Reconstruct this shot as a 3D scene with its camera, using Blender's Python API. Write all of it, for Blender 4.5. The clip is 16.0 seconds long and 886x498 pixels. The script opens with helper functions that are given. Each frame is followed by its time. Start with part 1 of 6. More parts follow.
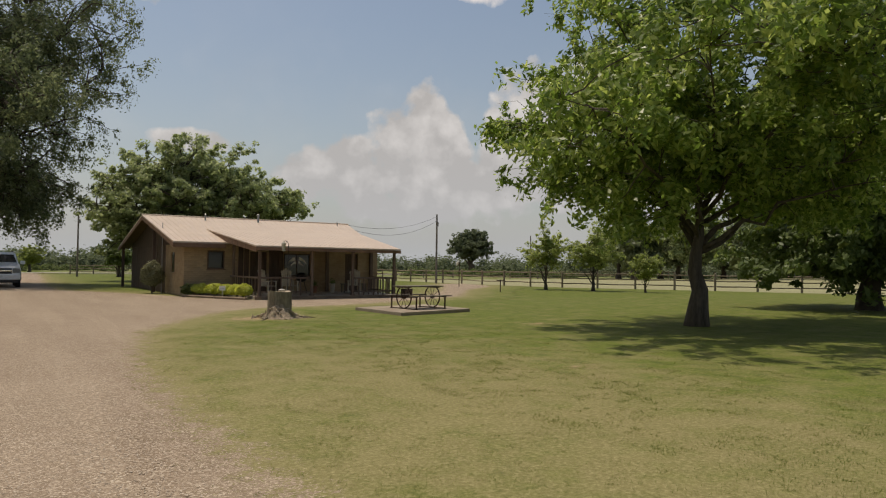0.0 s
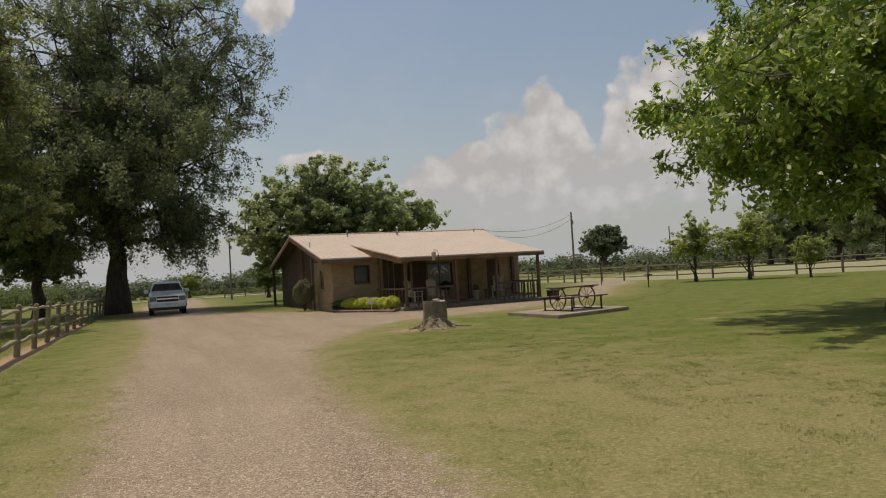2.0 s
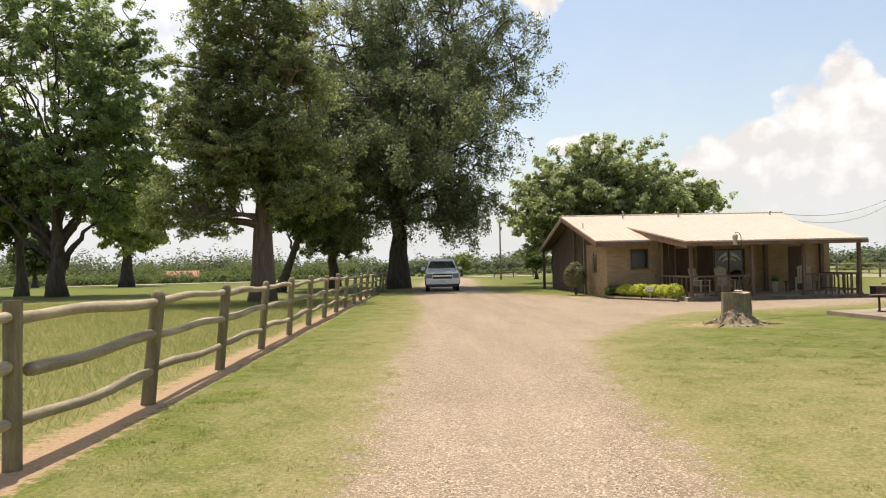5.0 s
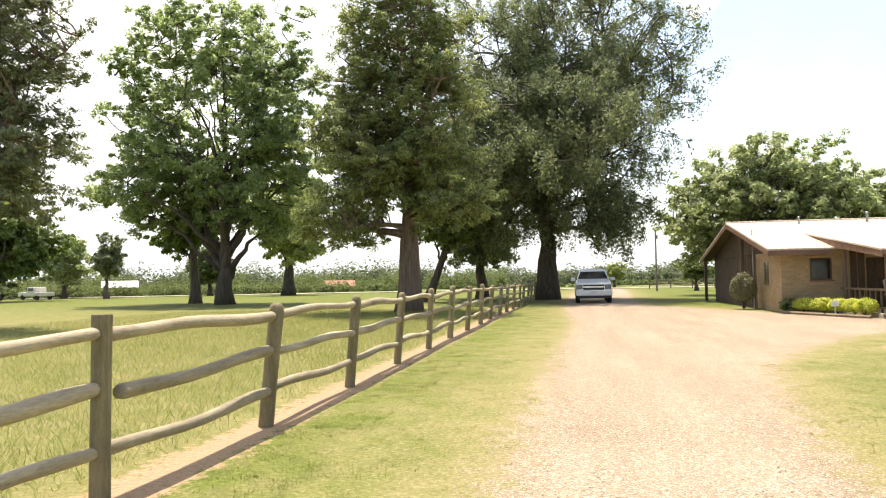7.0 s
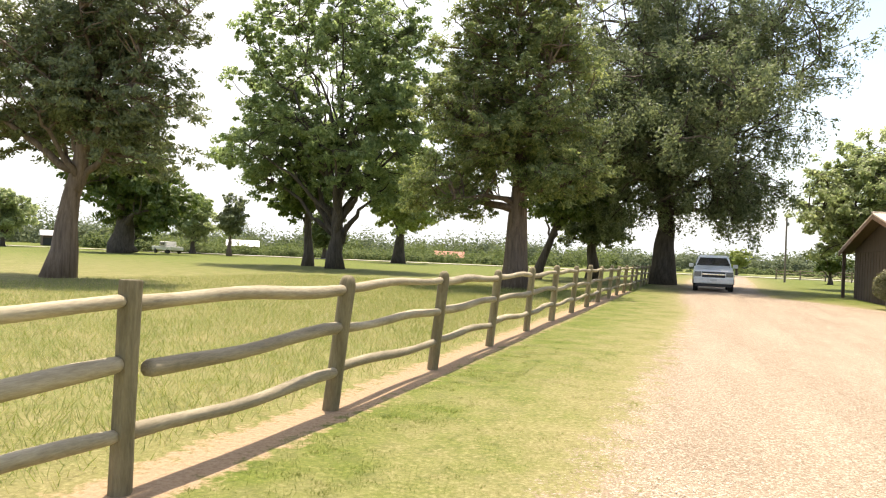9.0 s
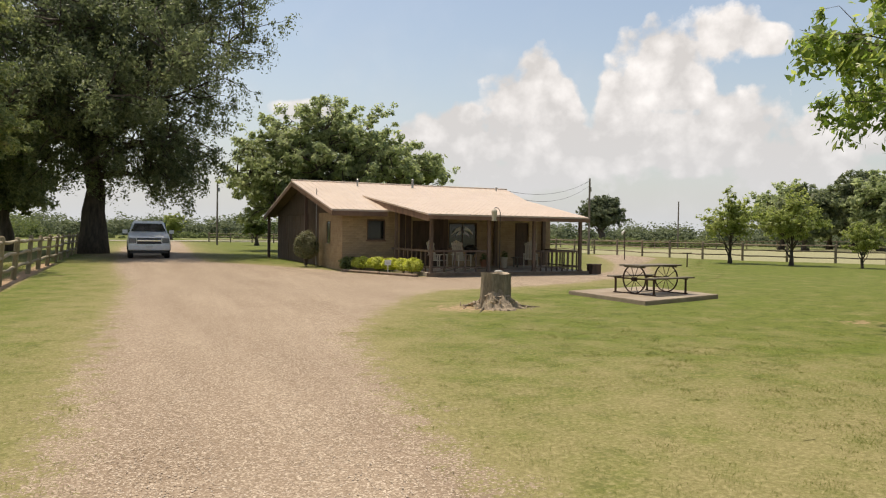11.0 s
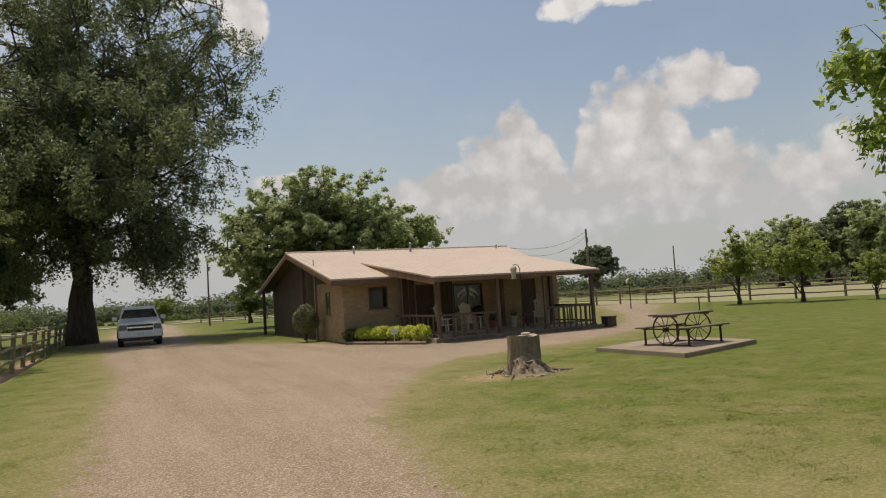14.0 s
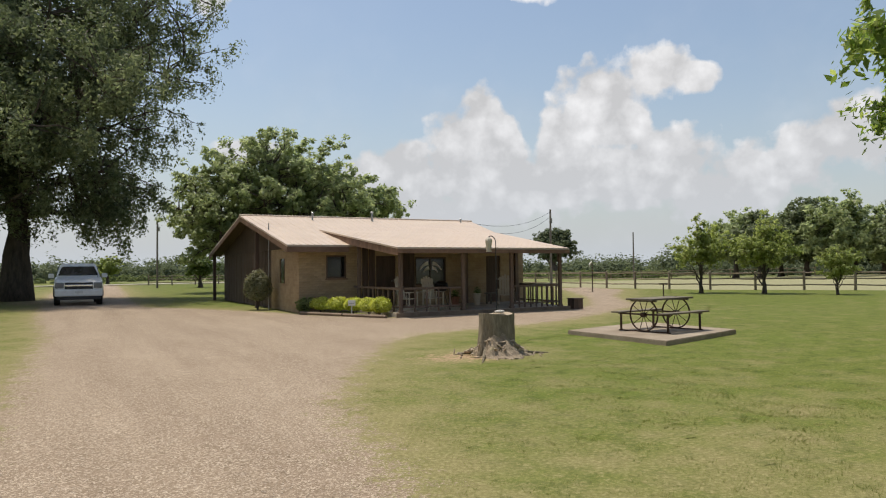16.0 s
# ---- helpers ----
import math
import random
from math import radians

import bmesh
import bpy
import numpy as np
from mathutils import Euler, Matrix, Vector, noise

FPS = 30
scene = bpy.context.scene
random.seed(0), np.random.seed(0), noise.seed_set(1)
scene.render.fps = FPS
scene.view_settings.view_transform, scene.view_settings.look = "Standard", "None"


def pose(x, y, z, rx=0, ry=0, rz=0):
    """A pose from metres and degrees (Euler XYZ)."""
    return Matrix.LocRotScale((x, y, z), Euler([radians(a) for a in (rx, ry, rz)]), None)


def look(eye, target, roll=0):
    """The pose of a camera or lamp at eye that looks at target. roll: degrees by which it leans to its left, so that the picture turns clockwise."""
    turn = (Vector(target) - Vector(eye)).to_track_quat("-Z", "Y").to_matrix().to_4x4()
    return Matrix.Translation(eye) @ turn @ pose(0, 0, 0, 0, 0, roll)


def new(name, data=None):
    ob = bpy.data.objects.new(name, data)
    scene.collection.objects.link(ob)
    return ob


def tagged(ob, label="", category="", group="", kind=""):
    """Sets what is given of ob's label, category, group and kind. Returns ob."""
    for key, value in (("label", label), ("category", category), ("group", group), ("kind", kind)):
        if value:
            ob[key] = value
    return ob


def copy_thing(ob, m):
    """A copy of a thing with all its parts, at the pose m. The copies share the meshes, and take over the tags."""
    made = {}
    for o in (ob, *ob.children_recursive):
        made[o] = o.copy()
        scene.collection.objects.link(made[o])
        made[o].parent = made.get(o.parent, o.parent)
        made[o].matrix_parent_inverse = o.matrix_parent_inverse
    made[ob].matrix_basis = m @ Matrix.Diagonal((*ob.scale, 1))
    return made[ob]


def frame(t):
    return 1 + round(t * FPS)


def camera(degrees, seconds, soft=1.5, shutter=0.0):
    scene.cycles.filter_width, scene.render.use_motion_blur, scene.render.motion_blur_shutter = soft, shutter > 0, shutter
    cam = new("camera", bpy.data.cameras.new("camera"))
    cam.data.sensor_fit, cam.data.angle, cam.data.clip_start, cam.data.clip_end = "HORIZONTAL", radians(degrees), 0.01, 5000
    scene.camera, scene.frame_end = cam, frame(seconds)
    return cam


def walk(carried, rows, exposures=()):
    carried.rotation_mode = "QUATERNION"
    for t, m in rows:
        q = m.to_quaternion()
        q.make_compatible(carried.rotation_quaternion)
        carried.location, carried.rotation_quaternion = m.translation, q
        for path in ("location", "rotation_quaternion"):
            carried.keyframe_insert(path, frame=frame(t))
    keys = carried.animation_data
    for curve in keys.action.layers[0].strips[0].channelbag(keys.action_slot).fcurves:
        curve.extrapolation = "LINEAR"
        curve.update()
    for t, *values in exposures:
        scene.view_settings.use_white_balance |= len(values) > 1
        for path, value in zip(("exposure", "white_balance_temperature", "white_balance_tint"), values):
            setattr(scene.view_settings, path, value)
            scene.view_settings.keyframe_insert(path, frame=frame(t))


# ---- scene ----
cam = camera(64, 16.0, soft=1.15)
PATH = [
    (0, look((0.321, -10.716, 1.534), (1.4093, -9.0388, 1.5848), 0.75)),
    (0.5, look((0.201, -10.529, 1.542), (1.1722, -8.7845, 1.6532), -4.38)),
    (1, look((0.113, -10.308, 1.545), (0.9631, -8.5015, 1.6573), -2.87)),
    (1.5, look((0.051, -10.059, 1.545), (0.8286, -8.2219, 1.6877), -2.73)),
    (2, look((0.011, -9.787, 1.542), (0.7835, -7.9435, 1.6112), -3.37)),
    (2.5, look((-0.010, -9.499, 1.538), (0.8047, -7.6766, 1.6691), -1.12)),
    (3, look((-0.017, -9.198, 1.533), (0.8894, -7.4166, 1.6173), -1.43)),
    (3.5, look((-0.013, -8.889, 1.529), (0.7971, -7.0619, 1.6069), -3.09)),
    (4, look((-0.001, -8.576, 1.525), (0.6088, -6.6724, 1.5831), -3.52)),
    (4.5, look((0.015, -8.263, 1.522), (0.2787, -6.2813, 1.5742), -0.99)),
    (4.7, look((0.022, -8.138, 1.521), (0.1932, -6.1465, 1.5731), -1.00)),
    (6.8, look((0.091, -6.891, 1.531), (-0.2695, -4.9250, 1.5873), -0.90)),
    (7, look((0.095, -6.781, 1.534), (-0.2715, -4.8169, 1.6232), -0.99)),
    (7.5, look((0.100, -6.513, 1.544), (-0.3956, -4.5780, 1.6424), -3.03)),
    (8, look((0.101, -6.256, 1.555), (-0.6071, -4.3884, 1.6579), -3.33)),
    (8.5, look((0.096, -6.010, 1.569), (-0.8438, -4.2483, 1.6794), -3.09)),
    (9, look((0.086, -5.775, 1.584), (-0.5835, -3.8904, 1.5950), 2.34)),
    (9.5, look((0.071, -5.549, 1.601), (0.0148, -3.5505, 1.6457), 2.61)),
    (10, look((0.053, -5.331, 1.618), (0.4118, -3.3638, 1.5928), 2.17)),
    (10.2, look((0.046, -5.246, 1.625), (0.5463, -3.3103, 1.5692), 2.40)),
    (12.3, look((-0.026, -4.364, 1.692), (0.9213, -2.6039, 1.7686), -1.40)),
    (12.5, look((-0.028, -4.276, 1.696), (0.8801, -2.4977, 1.8097), -2.79)),
    (13, look((-0.027, -4.048, 1.704), (0.7404, -2.2054, 1.8248), -1.03)),
    (13.5, look((-0.012, -3.806, 1.708), (0.8146, -1.9888, 1.8294), -2.59)),
    (14, look((0.019, -3.543, 1.705), (0.8598, -1.7325, 1.8333), -3.56)),
    (14.5, look((0.071, -3.253, 1.695), (0.7909, -1.3894, 1.7794), -6.21)),
    (15, look((0.148, -2.932, 1.677), (0.8442, -1.0579, 1.7283), -0.05)),
    (15.5, look((0.256, -2.573, 1.648), (1.0740, -0.7484, 1.7038), 0.69)),
    (16, look((0.399, -2.168, 1.609), (1.3452, -0.4067, 1.6660), -0.60)),
]

STOPS = [(0, 0.02), (0.5, -0.02), (1.0, -0.09), (2.0, -0.02), (3.0, 0.06), (3.5, 0.07), (4.0, 0.18), (4.5, 0.6), (4.7, 0.75), (6.8, 1.52), (7.0, 1.57), (8.5, 1.63), (9.0, 1.55), (9.5, 1.58), (10.0, 1.35),
         (10.2, 1.2), (12.3, 0.12), (13.0, 0.12), (13.5, 0.25), (14.0, 0.15), (14.5, 0.2), (15.0, 0.38), (15.5, 0.53), (16.0, 0.44)]
EXPOSURES = [(t, e, 7000 if t < 15.2 else 6520, 11 if t < 15.2 else 9) for t, e in STOPS]
walk(cam, PATH, EXPOSURES)

# ---- light ----
SUN_WAY = Vector((-0.13, 0.3, 1.0)).normalized()
world = bpy.data.worlds.new("sky")
scene.world = world
world.use_nodes = True


def build_sky():
    nt = world.node_tree
    N, L = nt.nodes, nt.links
    bg = N["Background"]
    sky = N.new("ShaderNodeTexSky")
    sky.sky_type, sky.sun_disc = "NISHITA", False
    sky.sun_elevation = math.asin(SUN_WAY.z)
    sky.sun_rotation = math.atan2(SUN_WAY.x, SUN_WAY.y)
    sky.air_density, sky.dust_density, sky.ozone_density = 1.2, 2.2, 1.0
    tc = N.new("ShaderNodeTexCoord")
    sep = N.new("ShaderNodeSeparateXYZ")
    L.new(tc.outputs["Generated"], sep.inputs[0])

    def m(op, a, b=None, c=None, clamp=False):
        n = N.new("ShaderNodeMath")
        n.operation, n.use_clamp = op, clamp
        for i, v in enumerate((a, b, c)):
            if v is None:
                continue
            if isinstance(v, (int, float)):
                n.inputs[i].default_value = v
            else:
                L.new(v, n.inputs[i])
        return n.outputs[0]

    # bearing to the right of the drive and height over the horizon, in degrees
    az = m("MULTIPLY", m("ARCTAN2", sep.outputs[0], sep.outputs[1]), 57.3)
    el = m("MULTIPLY", m("ARCSINE", sep.outputs[2]), 57.3)
    co = N.new("ShaderNodeCombineXYZ")
    L.new(az, co.inputs[0]), L.new(el, co.inputs[1])

    def noise_at(scale, detail, rough, off):
        n = N.new("ShaderNodeTexNoise")
        mp = N.new("ShaderNodeMapping")
        mp.inputs["Location"].default_value = (off, off * 0.7, off * 1.3)
        L.new(co.outputs[0], mp.inputs[0])
        L.new(mp.outputs[0], n.inputs[0])
        n.inputs["Scale"].default_value, n.inputs["Detail"].default_value, n.inputs["Roughness"].default_value = scale, detail, rough
        return n.outputs[0]

    billow = noise_at(0.36, 10, 0.55, 3.1)
    wide = noise_at(0.12, 6, 0.6, 11.7)
    # heaps of cumulus: bearing, height, half width, half height
    heaps = [(31.6, 11.8, 2.3, 2.8), (29.2, 10.2, 2.8, 2.6), (33.2, 9.4, 2.4, 3.2), (25.8, 8.4, 3.0, 2.6), (22.4, 7.2, 2.8, 2.2), (31, 6.4, 9, 3.4), (38.0, 10.0, 2.4, 3.6), (40.4, 13.4, 2.8, 2.8), (44.6, 14.8, 3.4, 2.2), (42.3, 11.6, 3.0, 2.8), (42.6, 14.2, 2.6, 2.0),
             (48.2, 14.2, 2.2, 1.2), (46.2, 8.4, 3.4, 2.6), (42, 7.0, 6, 3.0), (50, 5.6, 5, 2.6), (54.5, 7.4, 3.8, 2.7), (59, 9.5, 4, 3.2), (66, 9, 7, 4), (36.5, 21.8, 3.0, 1.5), (41, 22.6, 3.8, 1.6), (48.5, 22.0, 4.0, 1.3), (9.8, 21.6, 2.0, 2.6), (6, 25, 5, 3.0),
             (13.0, 9.3, 3.0, 1.0), (80, 12, 9, 5), (110, 14, 14, 6), (-70, 10, 18, 4)]
    field = None
    for a, e, w, h in heaps:
        dx = m("DIVIDE", m("SUBTRACT", az, a), w)
        dy = m("DIVIDE", m("SUBTRACT", el, e), h)
        r = m("SUBTRACT", 1.0, m("ADD", m("MULTIPLY", dx, dx), m("MULTIPLY", dy, dy)))
        r = m("MAXIMUM", r, -3.0)
        field = r if field is None else m("SMOOTH_MAX", field, r, 0.5)
    puff = N.new("ShaderNodeTexVoronoi")
    puff.feature = "SMOOTH_F1"
    puff.inputs["Scale"].default_value = 0.62
    warp = N.new("ShaderNodeVectorMath")
    warp.operation = "MULTIPLY_ADD"
    wob = N.new("ShaderNodeTexNoise")
    wob.inputs["Scale"].default_value, wob.inputs["Detail"].default_value = 0.5, 4
    L.new(co.outputs[0], wob.inputs[0])
    L.new(wob.outputs["Color"], warp.inputs[0])
    warp.inputs[1].default_value = (1.6, 1.6, 0.0)
    L.new(co.outputs[0], warp.inputs[2])
    L.new(warp.outputs[0], puff.inputs["Vector"])
    dens = m("ADD", field, m("MULTIPLY", m("SUBTRACT", billow, 0.5), 2.9))
    dens = m("ADD", dens, m("MULTIPLY", m("SUBTRACT", 0.42, puff.outputs["Distance"]), 0.8))
    cover = m("MULTIPLY", m("SUBTRACT", dens, -0.05), 2.0, clamp=True)
    # thin bright veil towards the sun's side
    veil = m("SUBTRACT", 1.0, m("MULTIPLY", m("ABSOLUTE", m("SUBTRACT", az, -52.0)), 0.0165), clamp=True)
    cover = m("MAXIMUM", cover, m("MULTIPLY", m("MULTIPLY", veil, 1.5, clamp=True), m("ADD", 0.5, m("MULTIPLY", wide, 0.7)), clamp=True))
    wisp = m("MULTIPLY", m("SUBTRACT", wide, 0.46), 2.2, clamp=True)
    haze_l = m("MULTIPLY", m("SUBTRACT", 22.0, el), 0.045, clamp=True)
    cover = m("MAXIMUM", cover, m("MULTIPLY", m("MULTIPLY", wisp, haze_l), 0.55))
    # clouds are whiter on top, greyer where they are thick and low
    lit = m("ADD", 0.72, m("MULTIPLY", m("SUBTRACT", noise_at(0.3, 7, 0.6, 3.6), 0.5), 1.1))
    lit = m("ADD", lit, m("MULTIPLY", m("SUBTRACT", 0.4, puff.outputs["Distance"]), 0.45))
    lit = m("ADD", lit, m("MULTIPLY", m("SUBTRACT", el, 10.0), 0.016))
    lit = m("MINIMUM", m("MAXIMUM", lit, 0.62), 1.0)
    cc = N.new("ShaderNodeCombineColor")
    L.new(m("MULTIPLY", lit, 7.6), cc.inputs[0]), L.new(m("MULTIPLY", lit, 7.5), cc.inputs[1]), L.new(m("MULTIPLY", lit, 7.6), cc.inputs[2])
    mix = N.new("ShaderNodeMix")
    mix.data_type = "RGBA"
    L.new(cover, mix.inputs[0])
    L.new(sky.outputs[0], mix.inputs[6])
    L.new(cc.outputs[0], mix.inputs[7])
    # summer haze low over the horizon
    hz = N.new("ShaderNodeMix")
    hz.data_type = "RGBA"
    L.new(m("POWER", 2.718, m("MULTIPLY", m("MAXIMUM", el, 0.0), -0.14)), hz.inputs[0])
    hz.inputs[7].default_value = (4.75, 5.08, 5.55, 1)
    L.new(mix.outputs[2], hz.inputs[6])
    L.new(hz.outputs[2], bg.inputs[0])
    bg.inputs[1].default_value = 0.092


build_sky()
sun = new("sun", bpy.data.lights.new("sun", "SUN"))
sun.data.energy, sun.data.angle, sun.data.color = 3.0, radians(0.53), (1.0, 0.93, 0.83)
sun.matrix_world = look(SUN_WAY * 60, (0, 0, 0))

# ---- materials ----


def material(name, rough=0.8, metal=0.0):
    mat = bpy.data.materials.new(name)
    mat.use_nodes = True
    b = mat.node_tree.nodes["Principled BSDF"]
    b.inputs["Roughness"].default_value, b.inputs["Metallic"].default_value = rough, metal
    return mat, mat.node_tree.nodes, mat.node_tree.links, b


def tex(N, L, kind, scale, detail=4.0, rough=0.6, vec=None, stretch=None):
    if vec is None:
        t = N.new("ShaderNodeTexCoord")
        vec = t.outputs["Object"]
    if stretch:
        mp = N.new("ShaderNodeMapping")
        mp.inputs["Scale"].default_value = stretch
        L.new(vec, mp.inputs[0])
        vec = mp.outputs[0]
    n = N.new(kind)
    L.new(vec, n.inputs["Vector"])
    n.inputs["Scale"].default_value = scale
    if kind == "ShaderNodeTexNoise":
        n.inputs["Detail"].default_value, n.inputs["Roughness"].default_value = detail, rough
    return n


def ramp(N, L, fac, stops):
    r = N.new("ShaderNodeValToRGB")
    while len(r.color_ramp.elements) < len(stops):
        r.color_ramp.elements.new(0.5)
    for e, (p, c) in zip(r.color_ramp.elements, stops):
        e.position, e.color = p, (*c, 1)
    L.new(fac, r.inputs[0])
    return r.outputs[0]


def blend(N, L, fac, a, b, mode="MIX"):
    n = N.new("ShaderNodeMix")
    n.data_type, n.blend_type = "RGBA", mode
    for i, v in ((0, fac), (6, a), (7, b)):
        if isinstance(v, (int, float)):
            n.inputs[i].default_value = v
        elif isinstance(v, tuple):
            n.inputs[i].default_value = (*v, 1)
        else:
            L.new(v, n.inputs[i])
    return n.outputs[2]


def bump(N, L, b, height, strength, dist):
    n = N.new("ShaderNodeBump")
    n.inputs["Strength"].default_value, n.inputs["Distance"].default_value = strength, dist
    L.new(height, n.inputs["Height"])
    L.new(n.outputs[0], b.inputs["Normal"])


def worn(name, dark, light, scale=3.0, rough=0.8, metal=0.0, stretch=None, depth=0.003, fine=40.0, stain=None):
    """A surface with broad stains and fine grain, at real size."""
    mat, N, L, b = material(name, rough, metal)
    broad = tex(N, L, "ShaderNodeTexNoise", scale, 5, 0.6, stretch=stretch)
    grain = tex(N, L, "ShaderNodeTexNoise", fine, 4, 0.65, stretch=stretch)
    mid = N.new("ShaderNodeMath")
    mid.operation = "MULTIPLY_ADD"
    L.new(grain.outputs[0], mid.inputs[0])
    mid.inputs[1].default_value = 0.5
    L.new(broad.outputs[0], mid.inputs[2])
    c = ramp(N, L, mid.outputs[0], [(0.5, dark), (1.0, light)])
    if stain:
        st = tex(N, L, "ShaderNodeTexNoise", scale * 0.3, 6, 0.65)
        c = blend(N, L, ramp(N, L, st.outputs[0], [(0.5, (0, 0, 0)), (0.68, (0.7, 0.7, 0.7))]), c, stain)
    info = N.new("ShaderNodeObjectInfo")
    hsv = N.new("ShaderNodeHueSaturation")
    L.new(c, hsv.inputs["Color"])
    rng = N.new("ShaderNodeMapRange")
    rng.inputs[3].default_value, rng.inputs[4].default_value = 0.85, 1.15
    L.new(info.outputs["Random"], rng.inputs[0])
    L.new(rng.outputs[0], hsv.inputs["Value"])
    L.new(hsv.outputs[0], b.inputs["Base Color"])
    bump(N, L, b, grain.outputs[0], 0.6, depth)
    return mat


def attribute(N, name):
    a = N.new("ShaderNodeAttribute")
    a.attribute_name = name
    return a.outputs["Fac"]


def grass_colour(N, L):
    pos = N.new("ShaderNodeNewGeometry").outputs["Position"]
    n0 = tex(N, L, "ShaderNodeTexNoise", 0.16, 6, 0.6, vec=pos)
    n1 = tex(N, L, "ShaderNodeTexNoise", 1.1, 7, 0.68, vec=pos)
    n2 = tex(N, L, "ShaderNodeTexNoise", 22, 6, 0.75, vec=pos)
    n3 = tex(N, L, "ShaderNodeTexNoise", 5.5, 5, 0.7, vec=pos)
    green = ramp(N, L, n2.outputs[0], [(0.28, (0.067, 0.083, 0.015)), (0.5, (0.115, 0.136, 0.026)), (0.72, (0.19, 0.2, 0.052))])
    lush = ramp(N, L, n2.outputs[0], [(0.3, (0.07, 0.094, 0.014)), (0.7, (0.155, 0.185, 0.034))])
    straw = ramp(N, L, n2.outputs[0], [(0.28, (0.13, 0.115, 0.045)), (0.5, (0.21, 0.185, 0.078)), (0.75, (0.36, 0.315, 0.16))])
    hay = ramp(N, L, n2.outputs[0], [(0.3, (0.19, 0.19, 0.095)), (0.7, (0.35, 0.325, 0.195))])
    soil = ramp(N, L, n2.outputs[0], [(0.3, (0.24, 0.155, 0.09)), (0.7, (0.42, 0.3, 0.19))])

    def mask(source, amount, lo, hi, extra=None):
        s = N.new("ShaderNodeMath")
        s.operation = "MULTIPLY_ADD"
        L.new(source, s.inputs[0])
        s.inputs[1].default_value = amount
        L.new(extra if extra else n1.outputs[0], s.inputs[2])
        return ramp(N, L, s.outputs[0], [(lo, (0, 0, 0)), (hi, (1, 1, 1))])

    c = blend(N, L, ramp(N, L, n0.outputs[0], [(0.42, (0, 0, 0)), (0.62, (1, 1, 1))]), green, lush)
    # tufts of darker growth and of thin sunburnt turf
    n4 = tex(N, L, "ShaderNodeTexNoise", 2.6, 8, 0.72, vec=pos)
    n5 = tex(N, L, "ShaderNodeTexNoise", 11, 6, 0.75, vec=pos)
    c = blend(N, L, ramp(N, L, n4.outputs[0], [(0.5, (0, 0, 0)), (0.64, (0.85, 0.85, 0.85))]), c, (0.055, 0.078, 0.012))
    c = blend(N, L, ramp(N, L, n5.outputs[0], [(0.55, (0, 0, 0)), (0.72, (0.6, 0.6, 0.6))]), c, (0.25, 0.23, 0.09))
    c = blend(N, L, ramp(N, L, n5.outputs[0], [(0.3, (0.6, 0.6, 0.6)), (0.45, (0, 0, 0))]), c, (0.05, 0.066, 0.014))
    c = blend(N, L, mask(attribute(N, "dry"), 0.5, 0.56, 0.9), c, straw)
    c = blend(N, L, mask(attribute(N, "dry"), 0.30, 0.66, 0.9, n3.outputs[0]), c, straw)
    c = blend(N, L, mask(attribute(N, "hay"), 0.9, 0.75, 1.05), c, hay)
    c = blend(N, L, mask(attribute(N, "bare"), 0.75, 0.82, 1.02, n3.outputs[0]), c, soil)
    return c, n2.outputs[0]


def grass_ground():
    mat, N, L, b = material("mown_grass", 0.95)
    b.inputs["Specular IOR Level"].default_value = 0.15
    c, grain = grass_colour(N, L)
    L.new(c, b.inputs["Base Color"])
    bump(N, L, b, grain, 0.5, 0.015)
    return mat


